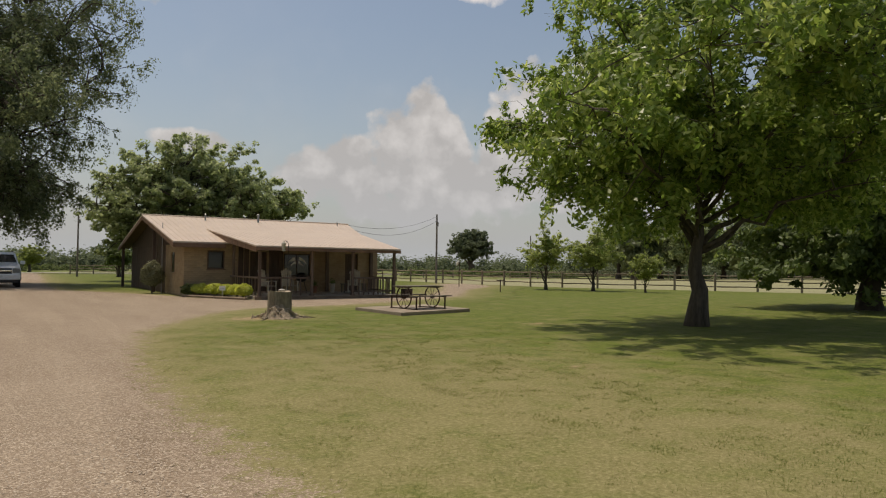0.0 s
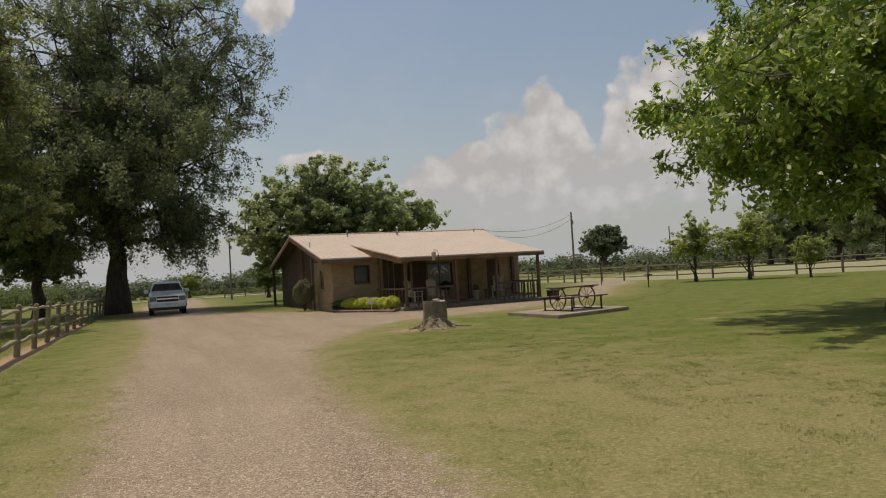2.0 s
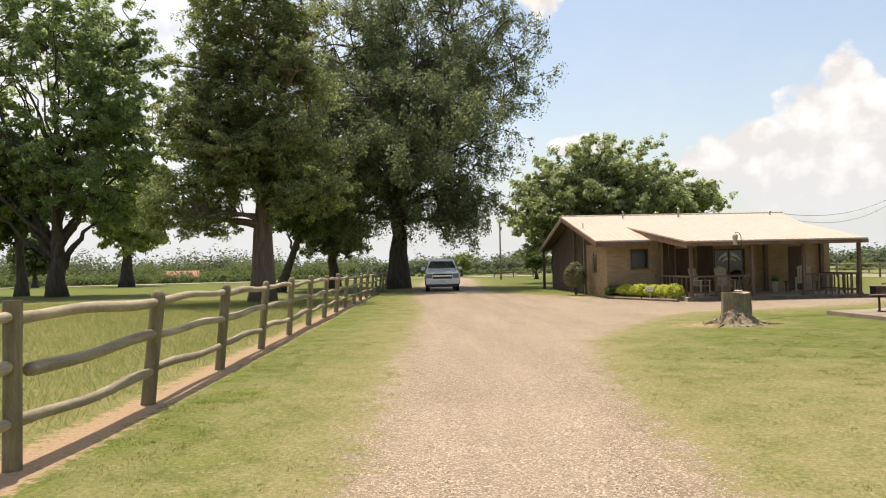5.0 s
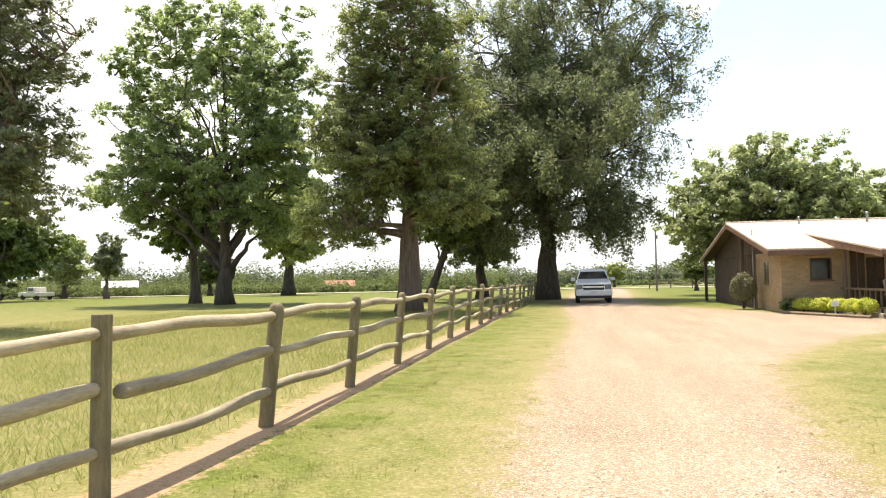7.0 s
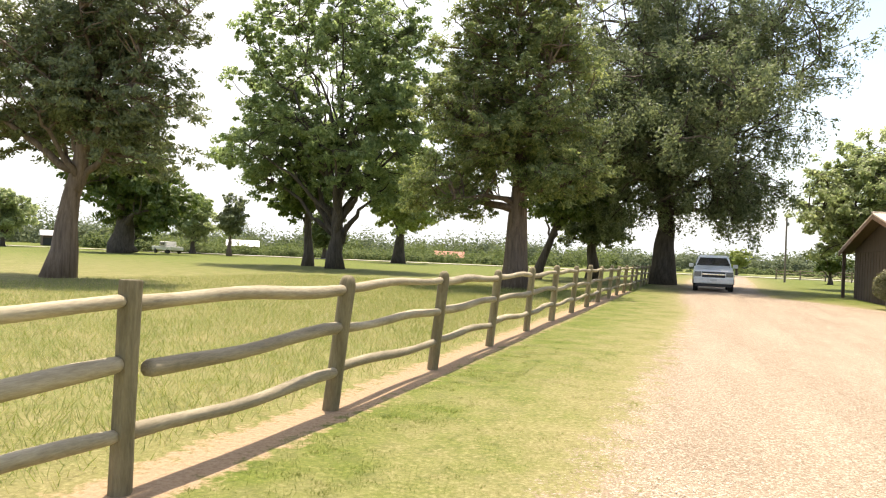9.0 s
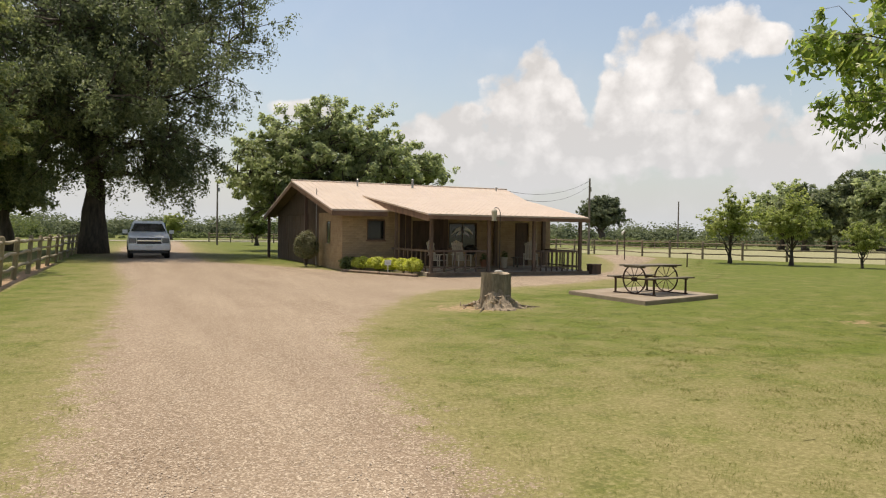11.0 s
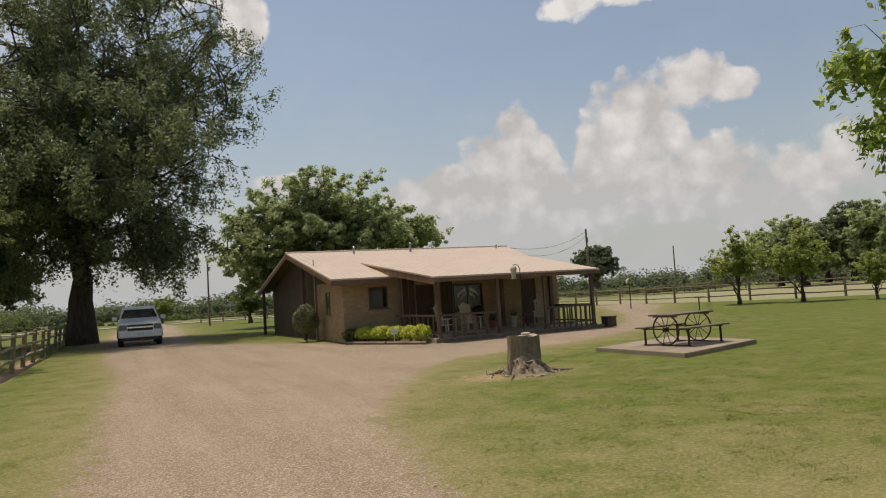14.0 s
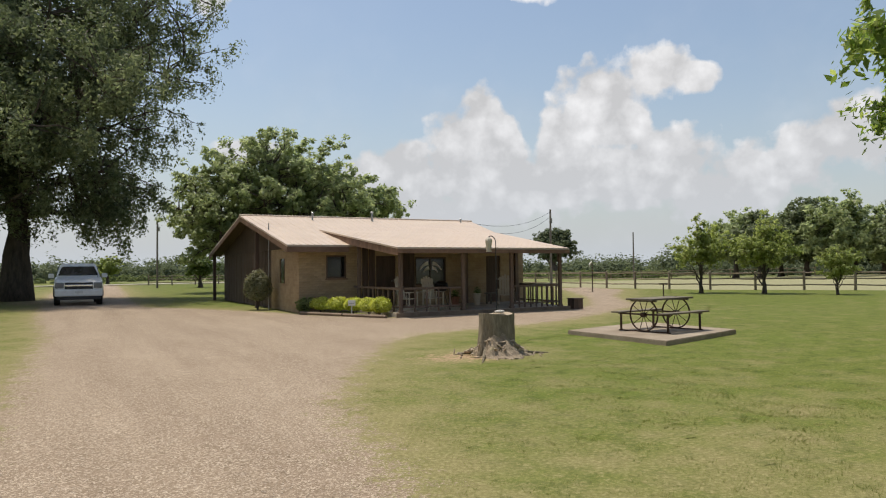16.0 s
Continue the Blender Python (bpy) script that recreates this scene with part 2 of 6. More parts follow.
def gravel():
    mat, N, L, b = material("pea_gravel", 0.95)
    b.inputs["Specular IOR Level"].default_value = 0.15
    pos = N.new("ShaderNodeNewGeometry").outputs["Position"]
    cells = tex(N, L, "ShaderNodeTexVoronoi", 72, vec=pos)
    n0 = tex(N, L, "ShaderNodeTexNoise", 0.45, 6, 0.6, vec=pos)
    n1 = tex(N, L, "ShaderNodeTexNoise", 3.0, 7, 0.7, vec=pos)
    n2 = tex(N, L, "ShaderNodeTexNoise", 30, 5, 0.7, vec=pos)
    sep = N.new("ShaderNodeSeparateColor")
    L.new(cells.outputs["Color"], sep.inputs[0])
    stone = ramp(N, L, sep.outputs[0], [(0.0, (0.075, 0.05, 0.034)), (0.3, (0.19, 0.137, 0.094)), (0.7, (0.312, 0.245, 0.18)), (1.0, (0.74, 0.63, 0.5))])
    sand = ramp(N, L, n2.outputs[0], [(0.3, (0.2, 0.142, 0.1)), (0.7, (0.35, 0.265, 0.2))])
    c = blend(N, L, ramp(N, L, n1.outputs[0], [(0.4, (0.02, 0.02, 0.02)), (0.65, (0.42, 0.42, 0.42))]), stone, sand)
    tracks = tex(N, L, "ShaderNodeTexNoise", 0.9, 5, 0.6, vec=pos, stretch=(1.3, 0.14, 1))
    c = blend(N, L, 0.27, c, ramp(N, L, n0.outputs[0], [(0.35, (0.205, 0.15, 0.098)), (0.65, (0.34, 0.265, 0.187))]))
    c = blend(N, L, 0.25, c, ramp(N, L, tracks.outputs[0], [(0.35, (0.175, 0.128, 0.08)), (0.65, (0.38, 0.305, 0.212))]))
    # the edge frays into the grass
    inside = attribute(N, "inside")
    s = N.new("ShaderNodeMath")
    s.operation = "MULTIPLY_ADD"
    L.new(n1.outputs[0], s.inputs[0])
    s.inputs[1].default_value = 1.4
    L.new(inside, s.inputs[2])
    s2 = N.new("ShaderNodeMath")
    s2.operation = "MULTIPLY_ADD"
    L.new(n2.outputs[0], s2.inputs[0])
    s2.inputs[1].default_value = 1.6
    L.new(s.outputs[0], s2.inputs[2])
    grass, grain = grass_colour(N, L)
    stony = ramp(N, L, s2.outputs[0], [(0.0, (0, 0, 0)), (0.8, (0, 0, 0)), (1.1, (1, 1, 1))])
    L.new(blend(N, L, stony, grass, c), b.inputs["Base Color"])
    low = N.new("ShaderNodeMath")
    low.operation = "MULTIPLY"
    L.new(cells.outputs["Distance"], low.inputs[0])
    low.inputs[1].default_value = 0.2
    bump(N, L, b, blend(N, L, stony, grain, low.outputs[0]), 0.35, 0.012)
    return mat


def leaf(name, dark, mid, light, glow=0.35, rough=0.5):
    mat, N, L, b = material(name, rough)
    b.inputs["Specular IOR Level"].default_value = 0.3
    g = N.new("ShaderNodeNewGeometry")
    pos = g.outputs["Position"]
    n = tex(N, L, "ShaderNodeTexNoise", 0.6, 3, 0.6, vec=pos)
    s = N.new("ShaderNodeMath")
    s.operation = "MULTIPLY_ADD"
    L.new(g.outputs["Random Per Island"], s.inputs[0])
    s.inputs[1].default_value = 0.55
    half = N.new("ShaderNodeMath")
    half.operation = "MULTIPLY"
    L.new(n.outputs[0], half.inputs[0])
    half.inputs[1].default_value = 0.5
    L.new(half.outputs[0], s.inputs[2])
    c = ramp(N, L, s.outputs[0], [(0.1, dark), (0.5, mid), (0.85, light)])
    L.new(c, b.inputs["Base Color"])
    tr = N.new("ShaderNodeBsdfTranslucent")
    hsv = N.new("ShaderNodeHueSaturation")
    hsv.inputs["Saturation"].default_value, hsv.inputs["Value"].default_value = 1.1, 1.5
    L.new(c, hsv.inputs["Color"])
    L.new(hsv.outputs[0], tr.inputs[0])
    ms = N.new("ShaderNodeMixShader")
    ms.inputs[0].default_value = glow
    L.new(b.outputs[0], ms.inputs[1]), L.new(tr.outputs[0], ms.inputs[2])
    L.new(ms.outputs[0], N["Material Output"].inputs[0])
    return mat


def brick_wall():
    mat, N, L, b = material("buff_brick", 0.9)
    tc = N.new("ShaderNodeTexCoord").outputs["UV"]
    br = N.new("ShaderNodeTexBrick")
    L.new(tc, br.inputs["Vector"])
    br.inputs["Scale"].default_value = 1.0
    br.inputs["Brick Width"].default_value, br.inputs["Row Height"].default_value = 0.3, 0.1
    br.inputs["Mortar Size"].default_value, br.inputs["Mortar Smooth"].default_value = 0.009, 0.3
    br.inputs["Color1"].default_value, br.inputs["Color2"].default_value = (0.40, 0.29, 0.17, 1), (0.27, 0.17, 0.09, 1)
    br.inputs["Mortar"].default_value = (0.36, 0.29, 0.2, 1)
    br.inputs["Bias"].default_value = -0.2
    n = tex(N, L, "ShaderNodeTexNoise", 2.2, 6, 0.65)
    c = blend(N, L, 0.55, br.outputs["Color"], ramp(N, L, n.outputs[0], [(0.3, (0.23, 0.15, 0.085)), (0.7, (0.46, 0.35, 0.21))]))
    L.new(c, b.inputs["Base Color"])
    inv = N.new("ShaderNodeMath")
    inv.operation = "SUBTRACT"
    inv.inputs[0].default_value = 1.0
    L.new(br.outputs["Fac"], inv.inputs[1])
    bump(N, L, b, inv.outputs[0], 0.8, 0.012)
    return mat


def roof_metal():
    mat, N, L, b = material("tan_roof_metal", 0.45, 0.0)
    uv = N.new("ShaderNodeTexCoord").outputs["UV"]
    w = N.new("ShaderNodeTexWave")
    L.new(uv, w.inputs["Vector"])
    w.inputs["Scale"].default_value = 3.2
    w.inputs["Distortion"].default_value = 0.0
    n = tex(N, L, "ShaderNodeTexNoise", 0.7, 6, 0.65)
    n2 = tex(N, L, "ShaderNodeTexNoise", 6, 5, 0.7, stretch=(4, 0.4, 1))
    c = ramp(N, L, n.outputs[0], [(0.3, (0.48, 0.37, 0.28)), (0.7, (0.58, 0.46, 0.355))])
    c = blend(N, L, 0.25, c, ramp(N, L, n2.outputs[0], [(0.3, (0.4, 0.3, 0.215)), (0.7, (0.61, 0.5, 0.38))]))
    L.new(c, b.inputs["Base Color"])
    bump(N, L, b, w.outputs[0], 0.2, 0.01)
    return mat


def glassy(name, colour, rough=0.04):
    mat, N, L, b = material(name, rough)
    b.inputs["Base Color"].default_value = (*colour, 1)
    b.inputs["Specular IOR Level"].default_value = 0.7
    return mat


def plain(name, colour, rough=0.5, metal=0.0, coat=0.0):
    mat, N, L, b = material(name, rough, metal)
    n = tex(N, L, "ShaderNodeTexNoise", 6.0, 4, 0.6)
    lo = tuple(v * 0.85 for v in colour)
    L.new(ramp(N, L, n.outputs[0], [(0.3, lo), (0.7, colour)]), b.inputs["Base Color"])
    b.inputs["Coat Weight"].default_value = coat
    return mat


M_GRASS = grass_ground()
M_GRAVEL = gravel()
M_BLADE = leaf("grass_blade", (0.075, 0.1, 0.018), (0.14, 0.165, 0.036), (0.3, 0.29, 0.11), 0.35)
M_TALL = leaf("meadow_blade", (0.12, 0.155, 0.035), (0.21, 0.24, 0.065), (0.44, 0.38, 0.19), 0.35)
M_PECAN = leaf("pecan_leaf", (0.068, 0.112, 0.024), (0.18, 0.25, 0.06), (0.42, 0.46, 0.155), 0.56, 0.36)
M_ELM = leaf("elm_leaf", (0.066, 0.088, 0.045), (0.132, 0.158, 0.077), (0.24, 0.268, 0.14), 0.48)
M_CEDAR = leaf("cedar_leaf", (0.085, 0.115, 0.045), (0.175, 0.215, 0.085), (0.36, 0.375, 0.15), 0.45)
M_BLUECEDAR = leaf("blue_cedar_leaf", (0.085, 0.105, 0.055), (0.155, 0.18, 0.09), (0.27, 0.29, 0.14), 0.32)
M_MAPLE = leaf("maple_leaf", (0.105, 0.145, 0.06), (0.22, 0.275, 0.12), (0.36, 0.41, 0.19), 0.58)
M_OAK = leaf("oak_leaf", (0.054, 0.084, 0.024), (0.102, 0.144, 0.040), (0.180, 0.216, 0.072), 0.4)
M_OAKPALE = leaf("pale_oak_leaf", (0.14, 0.175, 0.085), (0.28, 0.325, 0.16), (0.44, 0.47, 0.25), 0.55)
M_PEBBLE = leaf("pebble", (0.2, 0.155, 0.108), (0.36, 0.285, 0.21), (0.6, 0.52, 0.42), 0.0, 0.9)
M_RUBBLE = leaf("rotten_wood_debris", (0.15, 0.115, 0.075), (0.25, 0.195, 0.135), (0.4, 0.325, 0.235), 0.0, 0.95)
M_DEBRIS = worn("crumbled_wood", (0.12, 0.09, 0.058), (0.36, 0.285, 0.2), 7.0, 0.95, depth=0.02, fine=45, stain=(0.17, 0.16, 0.07))
M_LIME = leaf("lime_shrub_leaf", (0.27, 0.3, 0.04), (0.45, 0.48, 0.075), (0.64, 0.64, 0.17), 0.4)
M_GREYLEAF = leaf("grey_shrub_leaf", (0.1, 0.105, 0.05), (0.18, 0.18, 0.09), (0.27, 0.26, 0.14), 0.3)
M_YOUNG = leaf("young_leaf", (0.15, 0.185, 0.06), (0.26, 0.305, 0.095), (0.4, 0.42, 0.16), 0.58)
# far leaves are greyed: the haze of distance is put into their colour
M_FARLEAF = leaf("far_leaf", (0.08, 0.1, 0.055), (0.122, 0.145, 0.08), (0.17, 0.195, 0.11), 0.28, 0.95)
M_SCRUB = leaf("scrub_leaf", (0.07, 0.095, 0.034), (0.115, 0.145, 0.052), (0.18, 0.205, 0.078), 0.3, 0.95)
M_BARK = worn("bark", (0.035, 0.027, 0.02), (0.13, 0.105, 0.08), 2.0, 0.95, stretch=(3, 3, 0.5), depth=0.03, fine=9)
M_CEDARBARK = worn("cedar_bark", (0.09, 0.062, 0.043), (0.25, 0.185, 0.14), 2.0, 0.95, stretch=(4, 4, 0.35), depth=0.03, fine=9)
M_STUMP = worn("stump_bark", (0.1, 0.082, 0.054), (0.31, 0.255, 0.175), 2.0, 0.95, stretch=(4, 4, 0.8), depth=0.03, fine=8, stain=(0.11, 0.095, 0.06))
M_CUTWOOD = worn("cut_wood", (0.22, 0.17, 0.11), (0.42, 0.34, 0.24), 4.0, 0.9, fine=30)
M_POST = worn("weathered_post", (0.125, 0.098, 0.05), (0.33, 0.272, 0.155), 2.2, 0.9, stretch=(5, 5, 0.8), depth=0.006, fine=18)
M_RAIL = worn("grey_rail_wood", (0.19, 0.155, 0.095), (0.44, 0.37, 0.25), 2.0, 0.9, stretch=(5, 0.8, 5), depth=0.006, fine=16)
M_FARPOST = worn("far_fence_wood", (0.13, 0.1, 0.07), (0.3, 0.24, 0.17), 2.2, 0.9, fine=14)
M_BRICK = brick_wall()
M_BRICKFACE = worn("buff_brick_face", (0.25, 0.17, 0.095), (0.45, 0.34, 0.205), 3.0, 0.9, depth=0.004, fine=35)
M_ROOF = roof_metal()
M_DARKWOOD = worn("dark_stained_wood", (0.045, 0.029, 0.02), (0.125, 0.078, 0.054), 2.0, 0.75, stretch=(6, 6, 0.6), depth=0.004, fine=14)
M_TRIMWOOD = worn("brown_fascia", (0.1, 0.055, 0.032), (0.24, 0.14, 0.085), 2.0, 0.7, fine=14)
M_PORCHWOOD = worn("porch_post_wood", (0.085, 0.055, 0.038), (0.18, 0.125, 0.09), 2.0, 0.75, stretch=(5, 5, 0.6), depth=0.004, fine=16)
M_PORCHCEIL = worn("porch_ceiling_boards", (0.22, 0.16, 0.115), (0.4, 0.31, 0.225), 2.0, 0.8, stretch=(6, 0.6, 6), depth=0.004, fine=14)
M_CONCRETE = worn("concrete", (0.26, 0.215, 0.16), (0.46, 0.39, 0.3), 1.6, 0.9, fine=30, stain=(0.28, 0.22, 0.16))
M_PAD = worn("pad_concrete", (0.2, 0.155, 0.108), (0.37, 0.305, 0.225), 1.6, 0.9, fine=30, stain=(0.2, 0.15, 0.1))
M_TIMBER = worn("edging_timber", (0.11, 0.08, 0.055), (0.25, 0.18, 0.12), 2.0, 0.9, fine=16)
M_GLASS = glassy("dark_window_glass", (0.012, 0.012, 0.012), 0.12)
M_WHITE = plain("white_paint", (0.72, 0.7, 0.66), 0.5)
M_PALEBAND = plain("matt_white", (0.85, 0.84, 0.8), 0.9)
M_CREAM = plain("cream_paint", (0.52, 0.46, 0.36), 0.6)
M_IRON = worn("rusty_iron", (0.03, 0.017, 0.012), (0.1, 0.055, 0.035), 6.0, 0.6, 0.5, fine=40)
M_BLACK = plain("black_metal", (0.02, 0.02, 0.02), 0.45, 0.4)
M_GREYMETAL = plain("galvanised_metal", (0.38, 0.38, 0.37), 0.4, 0.8)
M_CARPAINT = plain("silver_car_paint", (0.87, 0.85, 0.81), 0.35, 0.0, 0.3)
M_PLASTIC = plain("black_plastic", (0.025, 0.025, 0.027), 0.5)
M_RUBBER = plain("tyre_rubber", (0.022, 0.022, 0.022), 0.9)
M_CHROME = plain("chrome", (0.75, 0.75, 0.76), 0.12, 1.0)
M_LAMPGLASS = glassy("clear_lamp_glass", (0.5, 0.52, 0.54), 0.08)
M_HEADLAMP = glassy("headlamp_glass", (0.16, 0.165, 0.17), 0.08)
M_STONE = worn("field_stone", (0.35, 0.32, 0.28), (0.6, 0.56, 0.5), 5, 0.9, fine=30)
M_TABLEWOOD = worn("weathered_table_board", (0.085, 0.07, 0.05), (0.21, 0.175, 0.125), 2.0, 0.85, stretch=(0.8, 6, 6), depth=0.004, fine=14)
M_POLE = worn("utility_pole_wood", (0.12, 0.1, 0.085), (0.25, 0.215, 0.18), 2.0, 0.95, stretch=(5, 5, 0.5), fine=14)
M_TIN = worn("barn_tin", (0.5, 0.5, 0.5), (0.72, 0.71, 0.7), 1.0, 0.5, fine=10)
M_CLAY = worn("red_tin_roof", (0.25, 0.11, 0.07), (0.38, 0.19, 0.13), 1.0, 0.9, fine=10)
M_ROAD = worn("pale_road", (0.36, 0.32, 0.26), (0.52, 0.47, 0.4), 0.4, 0.95, fine=8)
M_TERRA = plain("terracotta", (0.32, 0.14, 0.08), 0.8)

# ---- building blocks ----
RNG = np.random.default_rng(7)


def mesh_from(name, bm, mat, smooth=False):
    me = bpy.data.meshes.new(name)
    bm.normal_update()
    bm.to_mesh(me)
    bm.free()
    me.materials.append(mat)
    if smooth:
        me.polygons.foreach_set("use_smooth", [True] * len(me.polygons))
    return me


def part(name, bm, mat, parent=None, label="", smooth=False, uv=0.0):
    """One mesh object, under a thing or a part where one is given."""
    if uv:
        lay = bm.loops.layers.uv.new("UVMap")
        bm.normal_update()
        for f in bm.faces:
            n = f.normal
            for l in f.loops:
                p = l.vert.co
                l[lay].uv = (p.y, p.z) if abs(n.x) > 0.7 else ((p.x, p.z) if abs(n.y) > 0.7 else (p.x, p.y))
    ob = new(name, mesh_from(name, bm, mat, smooth))
    if parent:
        ob.parent = parent
    if label:
        tagged(ob, label)
    return ob


def thing(name, label, category, at=(0, 0, 0), turn=0.0, group="", kind=""):
    ob = new(name)
    ob.matrix_world = pose(*at, 0, 0, turn)
    ob.empty_display_size = 0.2
    return tagged(ob, label, category, group, kind)


def add_box(bm, x0, y0, z0, x1, y1, z1, bevel=0.0, m=None):
    vs = [bm.verts.new(Vector(p)) for p in ((x0, y0, z0), (x1, y0, z0), (x1, y1, z0), (x0, y1, z0), (x0, y0, z1), (x1, y0, z1), (x1, y1, z1), (x0, y1, z1))]
    fs = [bm.faces.new([vs[i] for i in q]) for q in ((3, 2, 1, 0), (4, 5, 6, 7), (0, 1, 5, 4), (1, 2, 6, 5), (2, 3, 7, 6), (3, 0, 4, 7))]
    if bevel:
        es = list({e for f in fs for e in f.edges})
        out = bmesh.ops.bevel(bm, geom=es, offset=bevel, segments=2, affect="EDGES", profile=0.6)
        vs = list({v for f in out["faces"] for v in f.verts} | {v for v in vs if v.is_valid})
    if m is not None:
        bmesh.ops.transform(bm, matrix=m, verts=[v for v in vs if v.is_valid])
    return bm


def box(x0, y0, z0, x1, y1, z1, bevel=0.0, m=None):
    return add_box(bmesh.new(), x0, y0, z0, x1, y1, z1, bevel, m)


def add_tube(bm, pts, radii, sides=8, caps=True, rough=0.0):
    """A round, tapered run through the points."""
    pts = [Vector(p) for p in pts]
    rings, side = [], None
    for i, p in enumerate(pts):
        d = (pts[min(i + 1, len(pts) - 1)] - pts[max(i - 1, 0)]).normalized()
        if side is None:
            side = d.orthogonal().normalized()
        side = (side - d * side.dot(d)).normalized()
        up = d.cross(side)
        ring = []
        for k in range(sides):
            a = 2 * math.pi * k / sides
            r = radii[i] * (1 + (RNG.uniform(-rough, rough) if rough else 0))
            ring.append(bm.verts.new(p + (side * math.cos(a) + up * math.sin(a)) * r))
        rings.append(ring)
    for a, b in zip(rings, rings[1:]):
        for k in range(sides):
            bm.faces.new((a[k], a[(k + 1) % sides], b[(k + 1) % sides], b[k]))
    if caps:
        bm.faces.new(rings[0][::-1])
        bm.faces.new(rings[-1])
    return bm


def tube(pts, radii, sides=8, caps=True, rough=0.0):
    return add_tube(bmesh.new(), pts, radii if hasattr(radii, "__len__") else [radii] * len(pts), sides, caps, rough)


def ring(bm, centre, radius, tube_r, normal_y=True, n=28, s=6):
    """A hoop standing upright in the xz plane."""
    c = Vector(centre)
    rows = []
    for i in range(n):
        a = 2 * math.pi * i / n
        o = Vector((math.cos(a), 0, math.sin(a)))
        rows.append([bm.verts.new(c + o * (radius + tube_r * math.cos(b)) + Vector((0, 1.6 * tube_r * math.sin(b), 0))) for b in (2 * math.pi * k / s for k in range(s))])
    for i in range(n):
        for k in range(s):
            bm.faces.new((rows[i][k], rows[i][(k + 1) % s], rows[(i + 1) % n][(k + 1) % s], rows[(i + 1) % n][k]))
    return bm


def polys(name, verts, n, mat, parent=None, label=""):
    """Many separate n-cornered leaves or blades in one mesh."""
    verts = np.ascontiguousarray(verts, dtype=np.float32).reshape(-1, 3)
    k = len(verts) // n
    me = bpy.data.meshes.new(name)
    me.vertices.add(len(verts))
    me.vertices.foreach_set("co", verts.ravel())
    me.loops.add(len(verts))
    me.loops.foreach_set("vertex_index", np.arange(len(verts), dtype=np.int32))
    me.polygons.add(k)
    me.polygons.foreach_set("loop_start", np.arange(0, len(verts), n, dtype=np.int32))
    me.update(calc_edges=True)
    me.materials.append(mat)
    ob = new(name, me)
    if parent:
        ob.parent = parent
    if label:
        tagged(ob, label)
    return ob


def unit(v):
    return v / np.maximum(np.linalg.norm(v, axis=-1, keepdims=True), 1e-9)


def leaves_at(centres, size, rng, flat=0.5, aspect=0.5, out=None):
    """Leaf blades (rhombs) about the given places; with out they face away from the middle of their clump."""
    n = len(centres)
    nrm = rng.normal(size=(n, 3)) * (1.0 if out is None else 0.55) + np.array([0, 0, flat])
    nrm = unit(nrm if out is None else nrm + 0.9 * unit(out))
    u = unit(np.cross(nrm, rng.normal(size=(n, 3))))
    w = np.cross(nrm, u)
    s = size * rng.uniform(0.6, 1.4, (n, 1))
    return np.stack([centres - u * s, centres + w * s * aspect + u * s * 0.1, centres + u * s, centres - w * s * aspect + u * s * 0.1], 1)


def ball(rng, n):
    """Places spread evenly in a unit ball."""
    return unit(rng.normal(size=(n, 3))) * rng.random((n, 1)) ** 0.42


def crown_leaves(blobs, boughs, per, spread, size, rng, shell=0.55, droop=0.0, flat=0.5, aspect=0.5, tall=1.0, sprays=5, base=None):
    """Leaves in sprays along boughs that reach outward through the blobs. Gives the leaves and each bough's inner end and tip."""
    blobs = np.array(blobs, float)
    vol = np.prod(blobs[:, 3:], axis=1) ** 0.8
    pick = rng.choice(len(blobs), boughs, p=vol / vol.sum())
    way = unit(rng.normal(size=(boughs, 3)))
    rad = (shell ** 3 + (1 - shell ** 3) * rng.random((boughs, 1))) ** (1 / 3)
    tip = blobs[pick, :3] + way * rad * blobs[pick, 3:] * rng.uniform(0.85, 1.1, (boughs, 1))
    root = np.average(blobs[:, :3], axis=0, weights=vol) * np.array([1, 1, 0.75]) if base is None else np.array(base, float)
    arm = unit(tip - root + rng.normal(size=(boughs, 3)) * 0.25 * np.linalg.norm(tip - root, axis=1, keepdims=True))
    arm[:, 2] *= 0.7
    length = spread * rng.uniform(1.2, 2.6, (boughs, 1))
    inner = tip - arm * length
    s = (np.arange(sprays) + 0.5)[None, :, None] / sprays
    wide = spread * (0.65 - 0.3 * s) * rng.uniform(0.6, 1.3, (boughs, 1, 1))
    off = rng.normal(size=(boughs, sprays, 3)) * wide * np.array([0.7, 0.7, 0.42 * tall])
    sub = (inner[:, None, :] + (tip - inner)[:, None, :] * s + off).reshape(-1, 3)
    n = len(sub)
    m = max(per // sprays, 1)
    o2 = ball(rng, n * m).reshape(n, m, 3) * spread * 0.42 * rng.uniform(0.5, 1.3, (n, 1, 1)) * np.array([1.0, 1.0, 0.7 * tall])
    if droop:
        o2[:, :, 2] -= (rng.random((n, m)) ** 2) * droop
    p = (sub[:, None, :] + o2).reshape(-1, 3)
    out = unit(o2) * 0.5 + (np.repeat(unit(tip - root), sprays, 0) * 0.5)[:, None, :]
    return leaves_at(p, size, rng, flat, aspect, out.reshape(-1, 3)), inner, tip


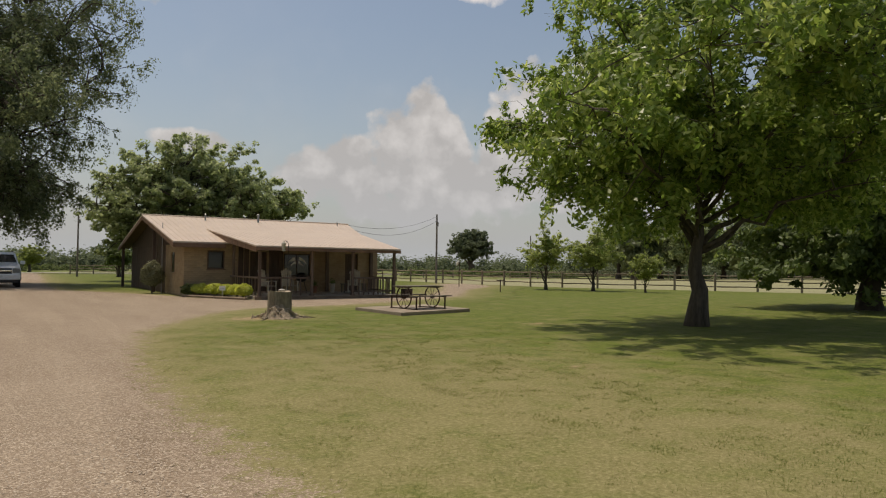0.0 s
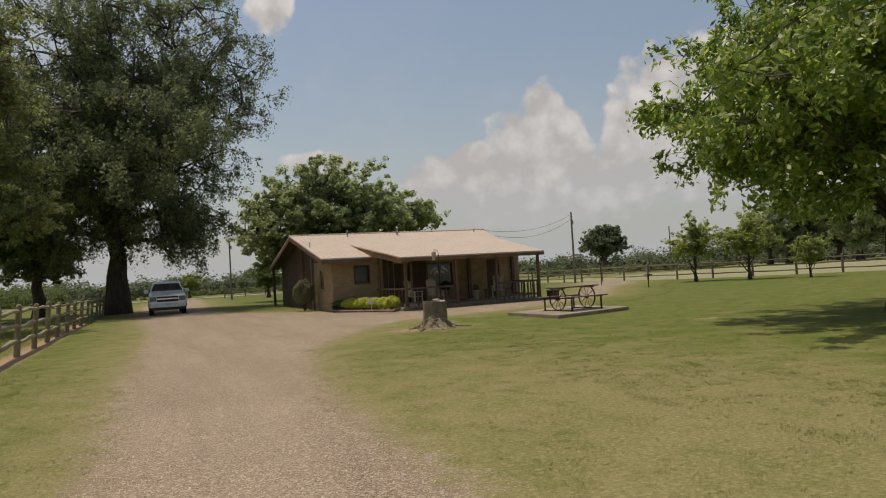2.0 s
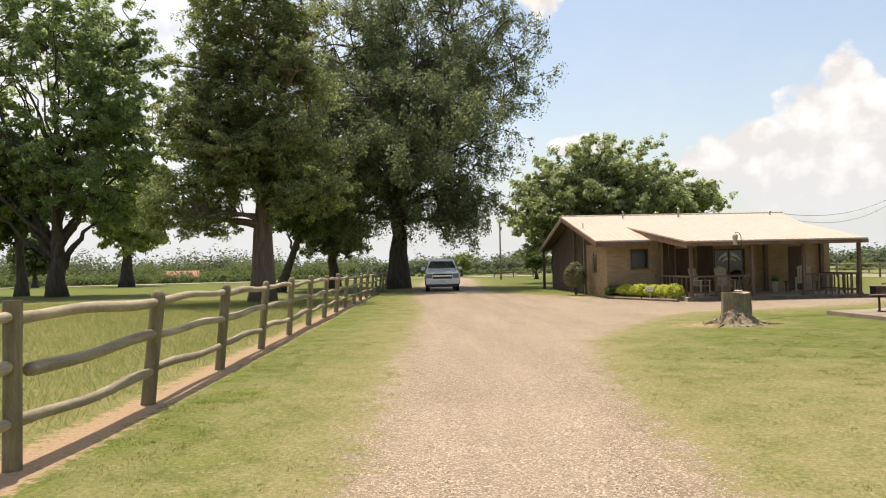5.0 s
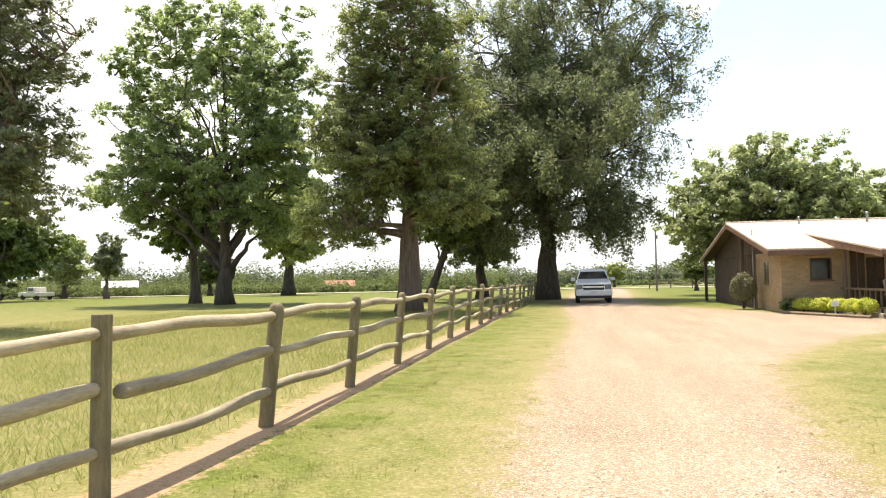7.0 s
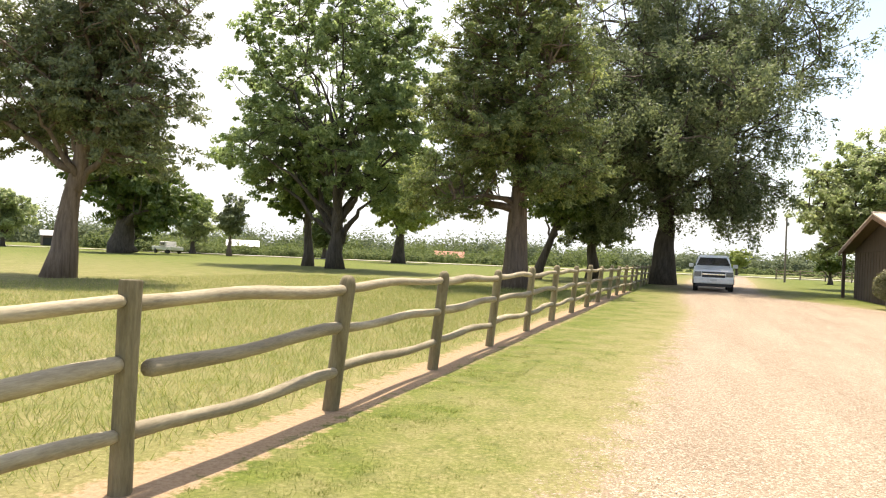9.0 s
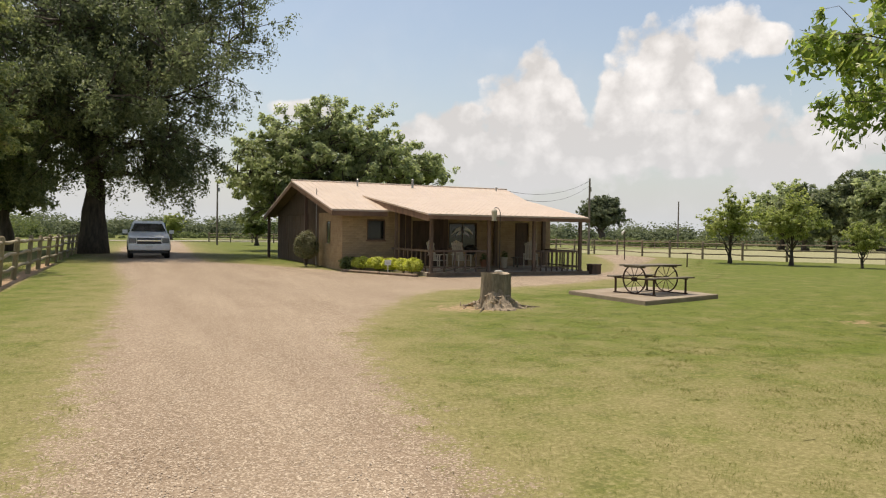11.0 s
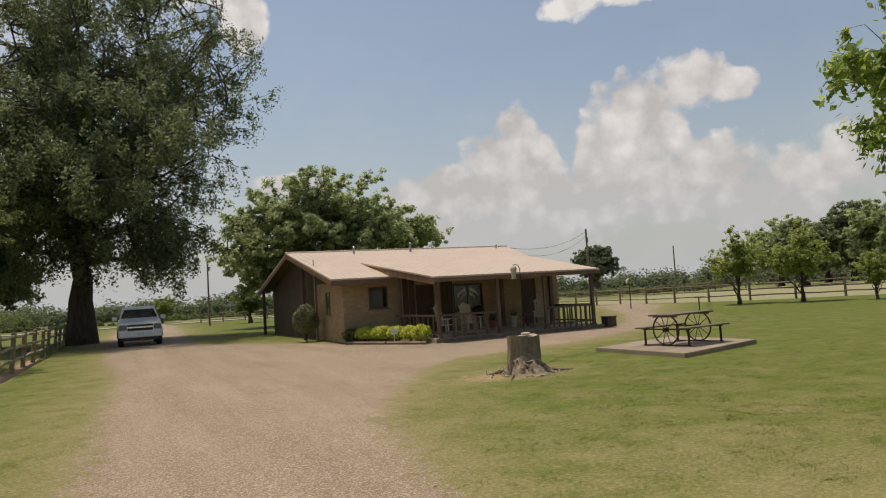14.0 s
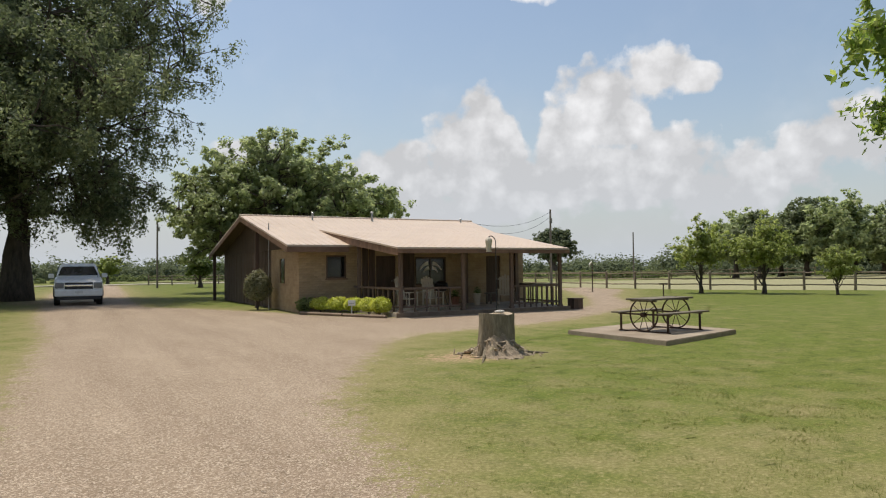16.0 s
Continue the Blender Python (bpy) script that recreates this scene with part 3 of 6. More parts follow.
def twig_mesh(starts, ends, r0, r1, rng, sides=4, steps=5):
    """Thin bent branches from starts to ends, joined in one mesh."""
    k = len(starts)
    f = np.linspace(0, 1, steps)[None, :, None]
    span = np.linalg.norm(ends - starts, axis=1)[:, None, None]
    bend = rng.normal(size=(k, 1, 3)) * 0.10 * span * np.sin(np.pi * f) + rng.normal(size=(k, steps, 3)) * 0.02 * span * (f > 0)
    line = starts[:, None, :] * (1 - f) + ends[:, None, :] * f + bend
    d = unit(ends - starts)
    u = unit(np.cross(d, np.array([0.31, 0.52, 0.8])))
    w = np.cross(d, u)
    a = np.arange(sides) * 2 * np.pi / sides
    ringv = (u[:, None, None, :] * np.cos(a)[None, None, :, None] + w[:, None, None, :] * np.sin(a)[None, None, :, None]) * (r0 + (r1 - r0) * f)[..., None]
    v = (line[:, :, None, :] + ringv).reshape(-1, 3)
    idx = np.arange(k * steps * sides).reshape(k, steps, sides)
    nxt = np.roll(idx, -1, 2)
    q = np.stack([idx[:, :-1], nxt[:, :-1], nxt[:, 1:], idx[:, 1:]], -1).reshape(-1, 4)
    return v, q


def tree(name, label, at, trunk, blobs, boughs, per, spread, size, leafmat, barkmat=None, seed=1, limbs=7, shell=0.55, droop=0.0, flat=0.5,
         aspect=0.5, lean=(0, 0), group="", category="tree", fork=0.35, tall=1.0, sides=12):
    """trunk: radius at the ground, height of the trunk's top. blobs: crown ellipsoids relative to the base."""
    rng = np.random.default_rng(seed)
    barkmat = barkmat or M_BARK
    ob = thing(name, label, category, at, 0, group)
    lv, inner, tip = crown_leaves(blobs, boughs, per, spread, size, rng, shell, droop, flat, aspect, tall)
    polys("crown", lv, 4, leafmat, ob)
    r, h = trunk
    n = 9
    pts, rad = [], []
    for i in range(n):
        f = i / (n - 1)
        p = Vector((lean[0] * f, lean[1] * f, h * f)) + Vector((rng.normal(), rng.normal(), 0)) * r * 0.16 * (0 < i)
        pts.append(p if i else Vector((0, 0, -0.15)))
        rad.append(r * (1.0 - 0.72 * f + 0.55 * math.exp(-f * h / (r * 2.2))))
    part("trunk", tube(pts, rad, sides, True, 0.05), barkmat, ob, smooth=True)
    # limbs spread apart through the crown
    ends = [int(rng.integers(len(inner)))]
    gap = np.linalg.norm(inner - inner[ends[0]], axis=1)
    while len(ends) < min(limbs, len(inner)):
        ends.append(int(np.argmax(gap)))
        gap = np.minimum(gap, np.linalg.norm(inner - inner[ends[-1]], axis=1))
    ends.sort(key=lambda e: inner[e][2])
    nodes = [np.array([lean[0] * f, lean[1] * f, h * f]) for f in np.linspace(fork, 1, 8)]
    for k, e in enumerate(ends):
        end = Vector(inner[e])
        f0 = fork + (0.97 - fork) * (k / max(len(ends) - 1, 1)) ** 1.1
        start = Vector((lean[0] * f0, lean[1] * f0, h * f0))
        mid = start.lerp(end, 0.45) + Vector((0, 0, 0.14 * (end - start).length))
        q = []
        for i in range(9):
            s = i / 8
            q.append(start * (1 - s) ** 2 + mid * 2 * s * (1 - s) + end * s * s + Vector(rng.normal(size=3)) * 0.022 * (end - start).length * (0 < i < 8))
        r0 = r * (1 - 0.72 * f0) * (0.62 if k % 3 == 0 else 0.45)
        part("limb", tube(q, [max(r0 * (1 - 0.88 * i / 8), 0.012) for i in range(9)], 7), barkmat, ob, smooth=True)
        nodes += [np.array(p) for p in q[2:]]
    nodes = np.array(nodes)
    near = np.array([np.argmin(np.linalg.norm(nodes - t, axis=1) + 0.6 * np.maximum(nodes[:, 2] - t[2], 0)) for t in inner])
    v1, q1 = twig_mesh(nodes[near], inner, max(r * 0.09, 0.012), max(r * 0.05, 0.008), rng)
    v2, q2 = twig_mesh(inner, tip, max(r * 0.05, 0.008), 0.004, rng, 3, 4)
    me = bpy.data.meshes.new("branchwork")
    me.from_pydata(np.concatenate([v1, v2]).tolist(), [], np.concatenate([q1, q2 + len(v1)]).tolist())
    me.materials.append(barkmat)
    br = new("branchwork", me)
    br.parent = ob
    tagged(br, kind="stuff")
    return ob


# ---- ground, drive, road ----
DRIVE = [(-0.3, -40), (-0.4, -12), (-0.4, -3), (-0.25, 4), (0.0, 11), (0.2, 18), (-0.2, 26), (-0.3, 34), (-0.2, 60), (1.5, 101), (6.5, 101), (4.6, 60), (3.6, 42), (3.5, 33),
         (5.6, 29.4), (7.2, 25.5), (8.2, 22.2), (10.0, 19.35), (17.6, 19.2), (20.5, 21.5), (25, 27), (31, 36), (35, 43), (38, 43.5), (35.5, 36.5), (27.5, 28.5), (21.5, 20.5), (17.0, 17.2), (13.6, 15.2), (10.6, 14.4),
         (8.1, 13.9), (6.5, 12.2), (4.5, 8.9), (3.1, 6.0), (2.6, 3.5), (2.1, 0.2), (1.9, -3), (1.9, -12), (2.1, -40)]


def inside_of(poly, x, y):
    """Signed distance to a polygon: positive inside."""
    poly = np.array(poly, float)
    d = np.full(x.shape, 1e9)
    inn = np.zeros(x.shape, bool)
    for (ax, ay), (bx, by) in zip(poly, np.roll(poly, -1, 0)):
        ex, ey = bx - ax, by - ay
        s = np.clip(((x - ax) * ex + (y - ay) * ey) / (ex * ex + ey * ey), 0, 1)
        d = np.minimum(d, np.hypot(x - ax - s * ex, y - ay - s * ey))
        cross = (ay > y) != (by > y)
        with np.errstate(divide="ignore", invalid="ignore"):
            inn ^= cross & (x < ex * (y - ay) / (ey if ey else 1e-9) + ax)
    return np.where(inn, d, -d)


def sheet(name, xs, ys, height, mat, attrs, keep=None):
    X, Y = np.meshgrid(xs, ys)
    v = np.stack([X, Y, height(X, Y)], -1).reshape(-1, 3)
    nx, ny = len(xs), len(ys)
    i = np.arange(nx * ny).reshape(ny, nx)
    q = np.stack([i[:-1, :-1], i[:-1, 1:], i[1:, 1:], i[1:, :-1]], -1).reshape(-1, 4)
    if keep is not None:
        k = keep(X, Y).ravel()
        q = q[k[q].any(1)]
    me = bpy.data.meshes.new(name)
    me.from_pydata(v.tolist(), [], q.tolist())
    me.materials.append(mat)
    for key, fn in attrs.items():
        a = me.attributes.new(key, "FLOAT", "POINT")
        a.data.foreach_set("value", fn(X, Y).ravel().astype(np.float32))
    me.polygons.foreach_set("use_smooth", [True] * len(me.polygons))
    return new(name, me)


FENCE_X = -3.24
RIGHT_FENCE = [(60, 4), (52, 14), (45.2, 24.4), (40.2, 31), (38.2, 36), (37.4, 46), (37.0, 60), (33, 76), (22, 90), (8, 96)]


def east_of_fence(X, Y):
    p = np.array(RIGHT_FENCE[::-1], float)
    xf = np.interp(Y, p[:, 1][np.argsort(p[:, 1])], p[:, 0][np.argsort(p[:, 1])])
    return X - xf


def roll(X, Y):
    far = np.clip((np.hypot(X, Y) - 60) / 200, 0, 1)
    rise = 1.3 * np.clip((east_of_fence(X, Y) - 3) / 60, 0, 1) * np.clip((70 - Y) / 40, 0, 1)
    return 0.03 * np.sin(X * 0.31) * np.sin(Y * 0.27) * np.clip((np.abs(X - 2) - 6) / 8, 0, 1) * np.clip((60 - np.hypot(X, Y)) / 30, 0, 1) + rise - 0.25 * far


def dry(X, Y):
    d = inside_of(DRIVE, X, Y)
    edge = np.exp(-np.clip(-d, 0, 9) / 2.0)
    verge = 0.22 * ((X < 0) & (X > FENCE_X))
    field = 0.55 * (X < FENCE_X - 0.2) * np.clip((60 - Y) / 40, 0.15, 1)
    worn_lawn = 0.62 * np.exp(-(((X - 5.0) / 4.5) ** 2 + ((Y + 4) / 8) ** 2)) + 0.16 * (Y < 18)
    root = 0.8 * np.exp(-(((X - 7.4) / 2.0) ** 2 + ((Y - 9.4) / 1.6) ** 2))
    return np.maximum.reduce([0.9 * edge, verge, field, worn_lawn, root])


def bare(X, Y):
    strip = np.exp(-(((X - FENCE_X - 0.02) / 0.4) ** 2)) * (Y < 32)
    patch = 0.85 * np.exp(-(((X - 8.2) / 0.55) ** 2 + ((Y + 2.6) / 0.4) ** 2)) + 0.9 * np.exp(-(((X - 13.4) / 0.9) ** 2 + ((Y - 4.6) / 0.5) ** 2))
    stump = 0.62 * np.exp(-(((X - 6.9) / 1.7) ** 2 + ((Y - 9.1) / 1.1) ** 2))
    tree_foot = 0.6 * np.exp(-(((X + 8) / 1.5) ** 2 + ((Y - 27.5) / 1.5) ** 2))
    return 0.55 * np.exp(-(((X + 1.2) / 2.6) ** 2 + ((Y - 43) / 8) ** 2)) * (X > -9) + np.clip(strip * 0.95 + 0.7 * patch + stump + tree_foot, 0, 1)


def hay(X, Y):
    return np.clip(east_of_fence(X, Y) / 2 + 0.3, 0, 1) * np.clip((75 - Y) / 30, 0.35, 1)


gx = np.concatenate([[-4000, -1500, -600, -300, -160, -100, -70], np.arange(-50, -14, 1.0), np.arange(-14, 24, 0.3), np.arange(24, 62, 1.0), [70, 90, 130, 200, 350, 700, 1600, 4000]])
gy = np.concatenate([[-4000, -900, -200, -60, -30], np.arange(-18, 34, 0.3), np.arange(34, 110, 1.5), [120, 150, 200, 300, 500, 900, 1800, 4200]])
tagged(sheet("ground", gx, gy, roll, M_GRASS, {"dry": dry, "bare": bare, "hay": hay}), "mown lawn and rough field grass with dry patches", "ground", kind="structure")
dx = np.concatenate([np.arange(-2, 14, 0.16), np.arange(14, 40, 0.4)])
dy = np.concatenate([np.arange(-22, 26, 0.16), np.arange(26, 104, 0.5)])
tagged(sheet("driveway", dx, dy, lambda X, Y: roll(X, Y) + 0.005 + 0.018 * np.clip(inside_of(DRIVE, X, Y), 0, 1), M_GRAVEL, {"dry": dry, "bare": bare, "hay": hay, "inside": lambda X, Y: inside_of(DRIVE, X, Y) / 1.35 - 0.45},
             keep=lambda X, Y: inside_of(DRIVE, X, Y) > -3.0), "pinkish tan pea gravel driveway with ragged grassy edges", "driveway", kind="structure")
ROAD = [(-420, 30), (-150, 66), (-60, 86), (-20, 96), (10, 101.5), (60, 107), (140, 112)]


def build_road():
    bm = bmesh.new()
    left, right = [], []
    for i, (x, y) in enumerate(ROAD):
        a, b = ROAD[max(i - 1, 0)], ROAD[min(i + 1, len(ROAD) - 1)]
        d = Vector((b[0] - a[0], b[1] - a[1])).normalized()
        for s, keep in ((-1.0, left), (1.0, right)):
            px, py = x - d.y * s * 2.6, y + d.x * s * 2.6
            keep.append(bm.verts.new((px, py, float(roll(np.array(px), np.array(py))) + 0.09)))
    for k in range(len(ROAD) - 1):
        bm.faces.new((left[k + 1], left[k], right[k], right[k + 1]))
    bmesh.ops.recalc_face_normals(bm, faces=bm.faces)
    tagged(part("road", bm, M_ROAD), "pale dusty country road across the field", "road", kind="structure")


build_road()


def blades(name, count, x0, x1, y0, y1, low, high, width, mat, keep, label, seed):
    rng = np.random.default_rng(seed)
    x, y = rng.uniform(x0, x1, count), rng.uniform(y0, y1, count)
    k = keep(x, y, rng)
    x, y = x[k], y[k]
    n = len(x)
    h = rng.uniform(low, high, n)
    a, b = rng.uniform(0, 2 * np.pi, n), rng.uniform(0, 2 * np.pi, n)
    z = roll(x, y)
    tip = h * rng.uniform(0.3, 1.4, n)
    p0 = np.stack([x - np.cos(a) * width, y - np.sin(a) * width, z - 0.005], 1)
    p1 = np.stack([x + np.cos(a) * width, y + np.sin(a) * width, z - 0.005], 1)
    p2 = np.stack([x + np.cos(b) * tip, y + np.sin(b) * tip, z + h], 1)
    ob = polys(name, np.stack([p0, p1, p2], 1), 3, mat)
    return tagged(ob, label, "grass", kind="stuff")


def on_lawn(x, y, rng):
    d = inside_of(DRIVE, x, y)
    slab = (x > 10.7) & (x < 14.8) & (y > 7.8) & (y < 12.4)
    house = (x > 7.6) & (y > 19) & (x < 22)
    return (d < 0.5 - 1.6 * rng.random(len(x)) ** 1.2) & (x > FENCE_X + 0.3) & ~slab & ~house & (rng.random(len(x)) < np.clip((12 - x) / 5, 0, 1)) & (rng.random(len(x)) < np.clip((10 - y) / 7, 0, 1)) & (rng.random(len(x)) > 0.95 * bare(x, y))


def on_meadow(x, y, rng):
    return (x < FENCE_X - 0.3 - 0.8 * rng.random(len(x)) ** 2) & (rng.random(len(x)) < np.clip(1.15 - (FENCE_X - x) / 22, 0, 1))




def lawn_tufts(count=17000, per=26):
    """Mown turf: tufts of short blades, thicker in some spots than in others."""
    rng = np.random.default_rng(3)
    cx, cy = rng.uniform(-3.2, 12, count), rng.uniform(-9, 10, count)
    thick = np.sin(cx * 2.1 + 1.3 * np.sin(cy * 1.7)) * np.sin(cy * 2.6 + 1.7 * np.sin(cx * 1.3)) + rng.normal(size=count) * 0.5
    k = on_lawn(cx, cy, rng) & (thick > -0.1)
    cx, cy = cx[k], cy[k]
    spread = rng.uniform(0.02, 0.12, len(cx))
    x = np.repeat(cx, per) + rng.normal(size=len(cx) * per) * np.repeat(spread, per)
    y = np.repeat(cy, per) + rng.normal(size=len(cx) * per) * np.repeat(spread, per)
    n = len(x)
    h = rng.uniform(0.008, 0.026, n)
    a, b = rng.uniform(0, 2 * np.pi, n), rng.uniform(0, 2 * np.pi, n)
    z, tip, w = roll(x, y), h * rng.uniform(0.3, 1.3, n), 0.003
    p0 = np.stack([x - np.cos(a) * w, y - np.sin(a) * w, z - 0.004], 1)
    p1 = np.stack([x + np.cos(a) * w, y + np.sin(a) * w, z - 0.004], 1)
    p2 = np.stack([x + np.cos(b) * tip, y + np.sin(b) * tip, z + h], 1)
    tagged(polys("lawn_grass", np.stack([p0, p1, p2], 1), 3, M_BLADE), "short mown lawn grass, green and dry yellow", "grass", kind="stuff")


lawn_tufts()
blades("meadow_grass", 220000, -22, -3.4, -7, 30, 0.05, 0.2, 0.004, M_TALL, on_meadow, "ankle-high yellow-green meadow grass behind the rail fence", 5)


def pebbles():
    rng = np.random.default_rng(9)
    n = 70000
    x, y = rng.uniform(-0.6, 5, n), rng.uniform(-8, 12, n)
    k = (inside_of(DRIVE, x, y) > 0.5 * rng.random(n) - 0.1) & (rng.random(n) < np.clip((11 - y) / 14, 0, 1))
    x, y = x[k], y[k]
    n = len(x)
    s = rng.uniform(0.003, 0.009, (n, 1))
    c = np.stack([x, y, roll(x, y) + 0.0235], 1)
    a = rng.uniform(0, 2 * np.pi, n)
    u = np.stack([np.cos(a), np.sin(a), np.zeros(n)], 1) * s * 1.3
    w = np.stack([-np.sin(a), np.cos(a), np.zeros(n)], 1) * s
    t = np.stack([np.zeros(n), np.zeros(n), np.ones(n)], 1) * s * 0.4
    tris = [(c + u, c + w, c + t), (c + w, c - u, c + t), (c - u, c - w, c + t), (c - w, c + u, c + t)]
    v = np.concatenate([np.stack(q, 1) for q in tris])
    tagged(polys("loose_gravel", v, 3, M_PEBBLE), "loose pale pebbles on the gravel drive", "gravel", kind="stuff")


pebbles()

# ---- house ----
WALL_Y, LEFT_X, BACK_Y, RIDGE_Y = 24.3, 8.35, 38.6, 31.5
EAVE_Y, EAVE_Z, RIDGE_Z, ROOF_X = 23.6, 2.58, 4.22, 7.7
PORCH_Y, PORCH_Z, JOG_X, JOG_Y = 19.2, 2.36, 10.15, 27.3


def right_edge(y):
    return 17.3 + 0.24 * (y - 19.2)


def main_z(y):
    return EAVE_Z + (RIDGE_Z - EAVE_Z) * (1 - abs(y - RIDGE_Y) / (RIDGE_Y - EAVE_Y))


def prism(corners, z0, z1):
    """A slab over the corners; z0 and z1 give the lower and upper height at each corner."""
    bm = bmesh.new()
    lo = [bm.verts.new((x, y, z)) for (x, y), z in zip(corners, z0)]
    hi = [bm.verts.new((x, y, z)) for (x, y), z in zip(corners, z1)]
    n = len(corners)
    bm.faces.new(lo[::-1]), bm.faces.new(hi)
    for i in range(n):
        bm.faces.new((lo[i], lo[(i + 1) % n], hi[(i + 1) % n], hi[i]))
    bmesh.ops.recalc_face_normals(bm, faces=bm.faces)
    return bm


def roof_panel(corners, zs, thick=0.07, ribs=0.31):
    """One sheet of ribbed metal, its ribs running down the slope (along y)."""
    (x0, ya), (x1, yb), (x2, yc), (x3, yd) = corners
    n = int((max(x1, x2) - min(x0, x3)) / ribs)
    w = ribs * 0.06 / (max(x1, x2) - min(x0, x3)) * 2
    prof = [(0.0, 0.0)]
    for k in range(1, n):
        f = k / n
        prof += [(f - w, 0.0), (f - w * 0.45, 0.015), (f + w * 0.45, 0.015), (f + w, 0.0)]
    prof.append((1.0, 0.0))
    bm = bmesh.new()
    rows = []
    for f, dz in prof:
        a = Vector((x0 + (x1 - x0) * f, ya + (yb - ya) * f, zs[0] + (zs[1] - zs[0]) * f))
        b = Vector((x3 + (x2 - x3) * f, yd + (yc - yd) * f, zs[3] + (zs[2] - zs[3]) * f))
        up, dn = Vector((0, 0, dz)), Vector((0, 0, -thick))
        rows.append([bm.verts.new(p) for p in (a + up, b + up, b + dn, a + dn)])
    for p, q in zip(rows, rows[1:]):
        for k in range(4):
            bm.faces.new((p[k], q[k], q[(k + 1) % 4], p[(k + 1) % 4]))
    bm.faces.new(rows[0]), bm.faces.new(rows[-1][::-1])
    bmesh.ops.recalc_face_normals(bm, faces=bm.faces)
    return bm


def wall_with_holes(x0, x1, z0, z1, y, thick, holes):
    """A wall along x with openings (xa, xb, za, zb) that go through it."""
    bm = bmesh.new()
    xs = sorted({x0, x1, *[h[0] for h in holes], *[h[1] for h in holes]})
    for xa, xb in zip(xs, xs[1:]):
        cut = sorted([(h[2], h[3]) for h in holes if h[0] <= xa + 1e-6 and h[1] >= xb - 1e-6])
        z = z0
        for za, zb in cut + [(z1, z1)]:
            if za - z > 0.01:
                add_box(bm, xa, y, z, xb, y + thick, za)
            z = zb
    bmesh.ops.remove_doubles(bm, verts=bm.verts, dist=0.0005)
    return bm


def window_unit(parent, x0, x1, z0, z1, y, mullions=1, frame_mat=None, name="window"):
    frame_mat = frame_mat or M_DARKWOOD
    bm = bmesh.new()
    t = 0.06
    add_box(bm, x0, y - 0.02, z0, x0 + t, y + 0.09, z1), add_box(bm, x1 - t, y - 0.02, z0, x1, y + 0.09, z1)
    add_box(bm, x0 + t, y - 0.018, z0, x1 - t, y + 0.09, z0 + t), add_box(bm, x0 + t, y - 0.018, z1 - t, x1 - t, y + 0.09, z1)
    w = part(name, bm, frame_mat, parent, "dark-framed window")
    n = mullions + 1
    wx = (x1 - x0 - 2 * t) / n
    for k in range(n):
        a = x0 + t + k * wx
        part("pane", box(a, y + 0.03, z0 + t, a + wx, y + 0.045, z1 - t), M_GLASS, w, "dark reflecting pane")
        if k:
            part("mullion", box(a - 0.02, y + 0.0, z0 + t, a + 0.02, y + 0.06, z1 - t), frame_mat, w)
    part("sill", box(x0 - 0.05, y - 0.06, z0 - 0.06, x1 + 0.05, y + 0.05, z0 - 0.002, 0.01), M_TRIMWOOD, w)
    return w


def door_unit(parent, x0, x1, z0, z1, y):
    bm = box(x0, y + 0.05, z0, x1, y + 0.1, z1, 0.006)
    for k in (0, 1):
        zz = z0 + 0.2 + k * 0.95
        add_box(bm, x0 + 0.12, y + 0.035, zz, x1 - 0.12, y + 0.052, zz + 0.75, 0.01)
    d = part("door", bm, M_DARKWOOD, parent, "dark-stained panelled door, closed")
    part("handle", tube([(x1 - 0.09, y + 0.05, z0 + 0.98), (x1 - 0.09, y - 0.01, z0 + 0.98), (x1 - 0.2, y - 0.015, z0 + 0.98)], 0.012, 6), M_GREYMETAL, d, "metal lever handle")
    f = bmesh.new()
    add_box(f, x0 - 0.08, y - 0.015, z0, x0 - 0.002, y + 0.08, z1 + 0.08), add_box(f, x1 + 0.002, y - 0.015, z0, x1 + 0.08, y + 0.08, z1 + 0.08), add_box(f, x0, y - 0.015, z1 + 0.002, x1, y + 0.08, z1 + 0.08)
    part("door_frame", f, M_TRIMWOOD, d)
    return d


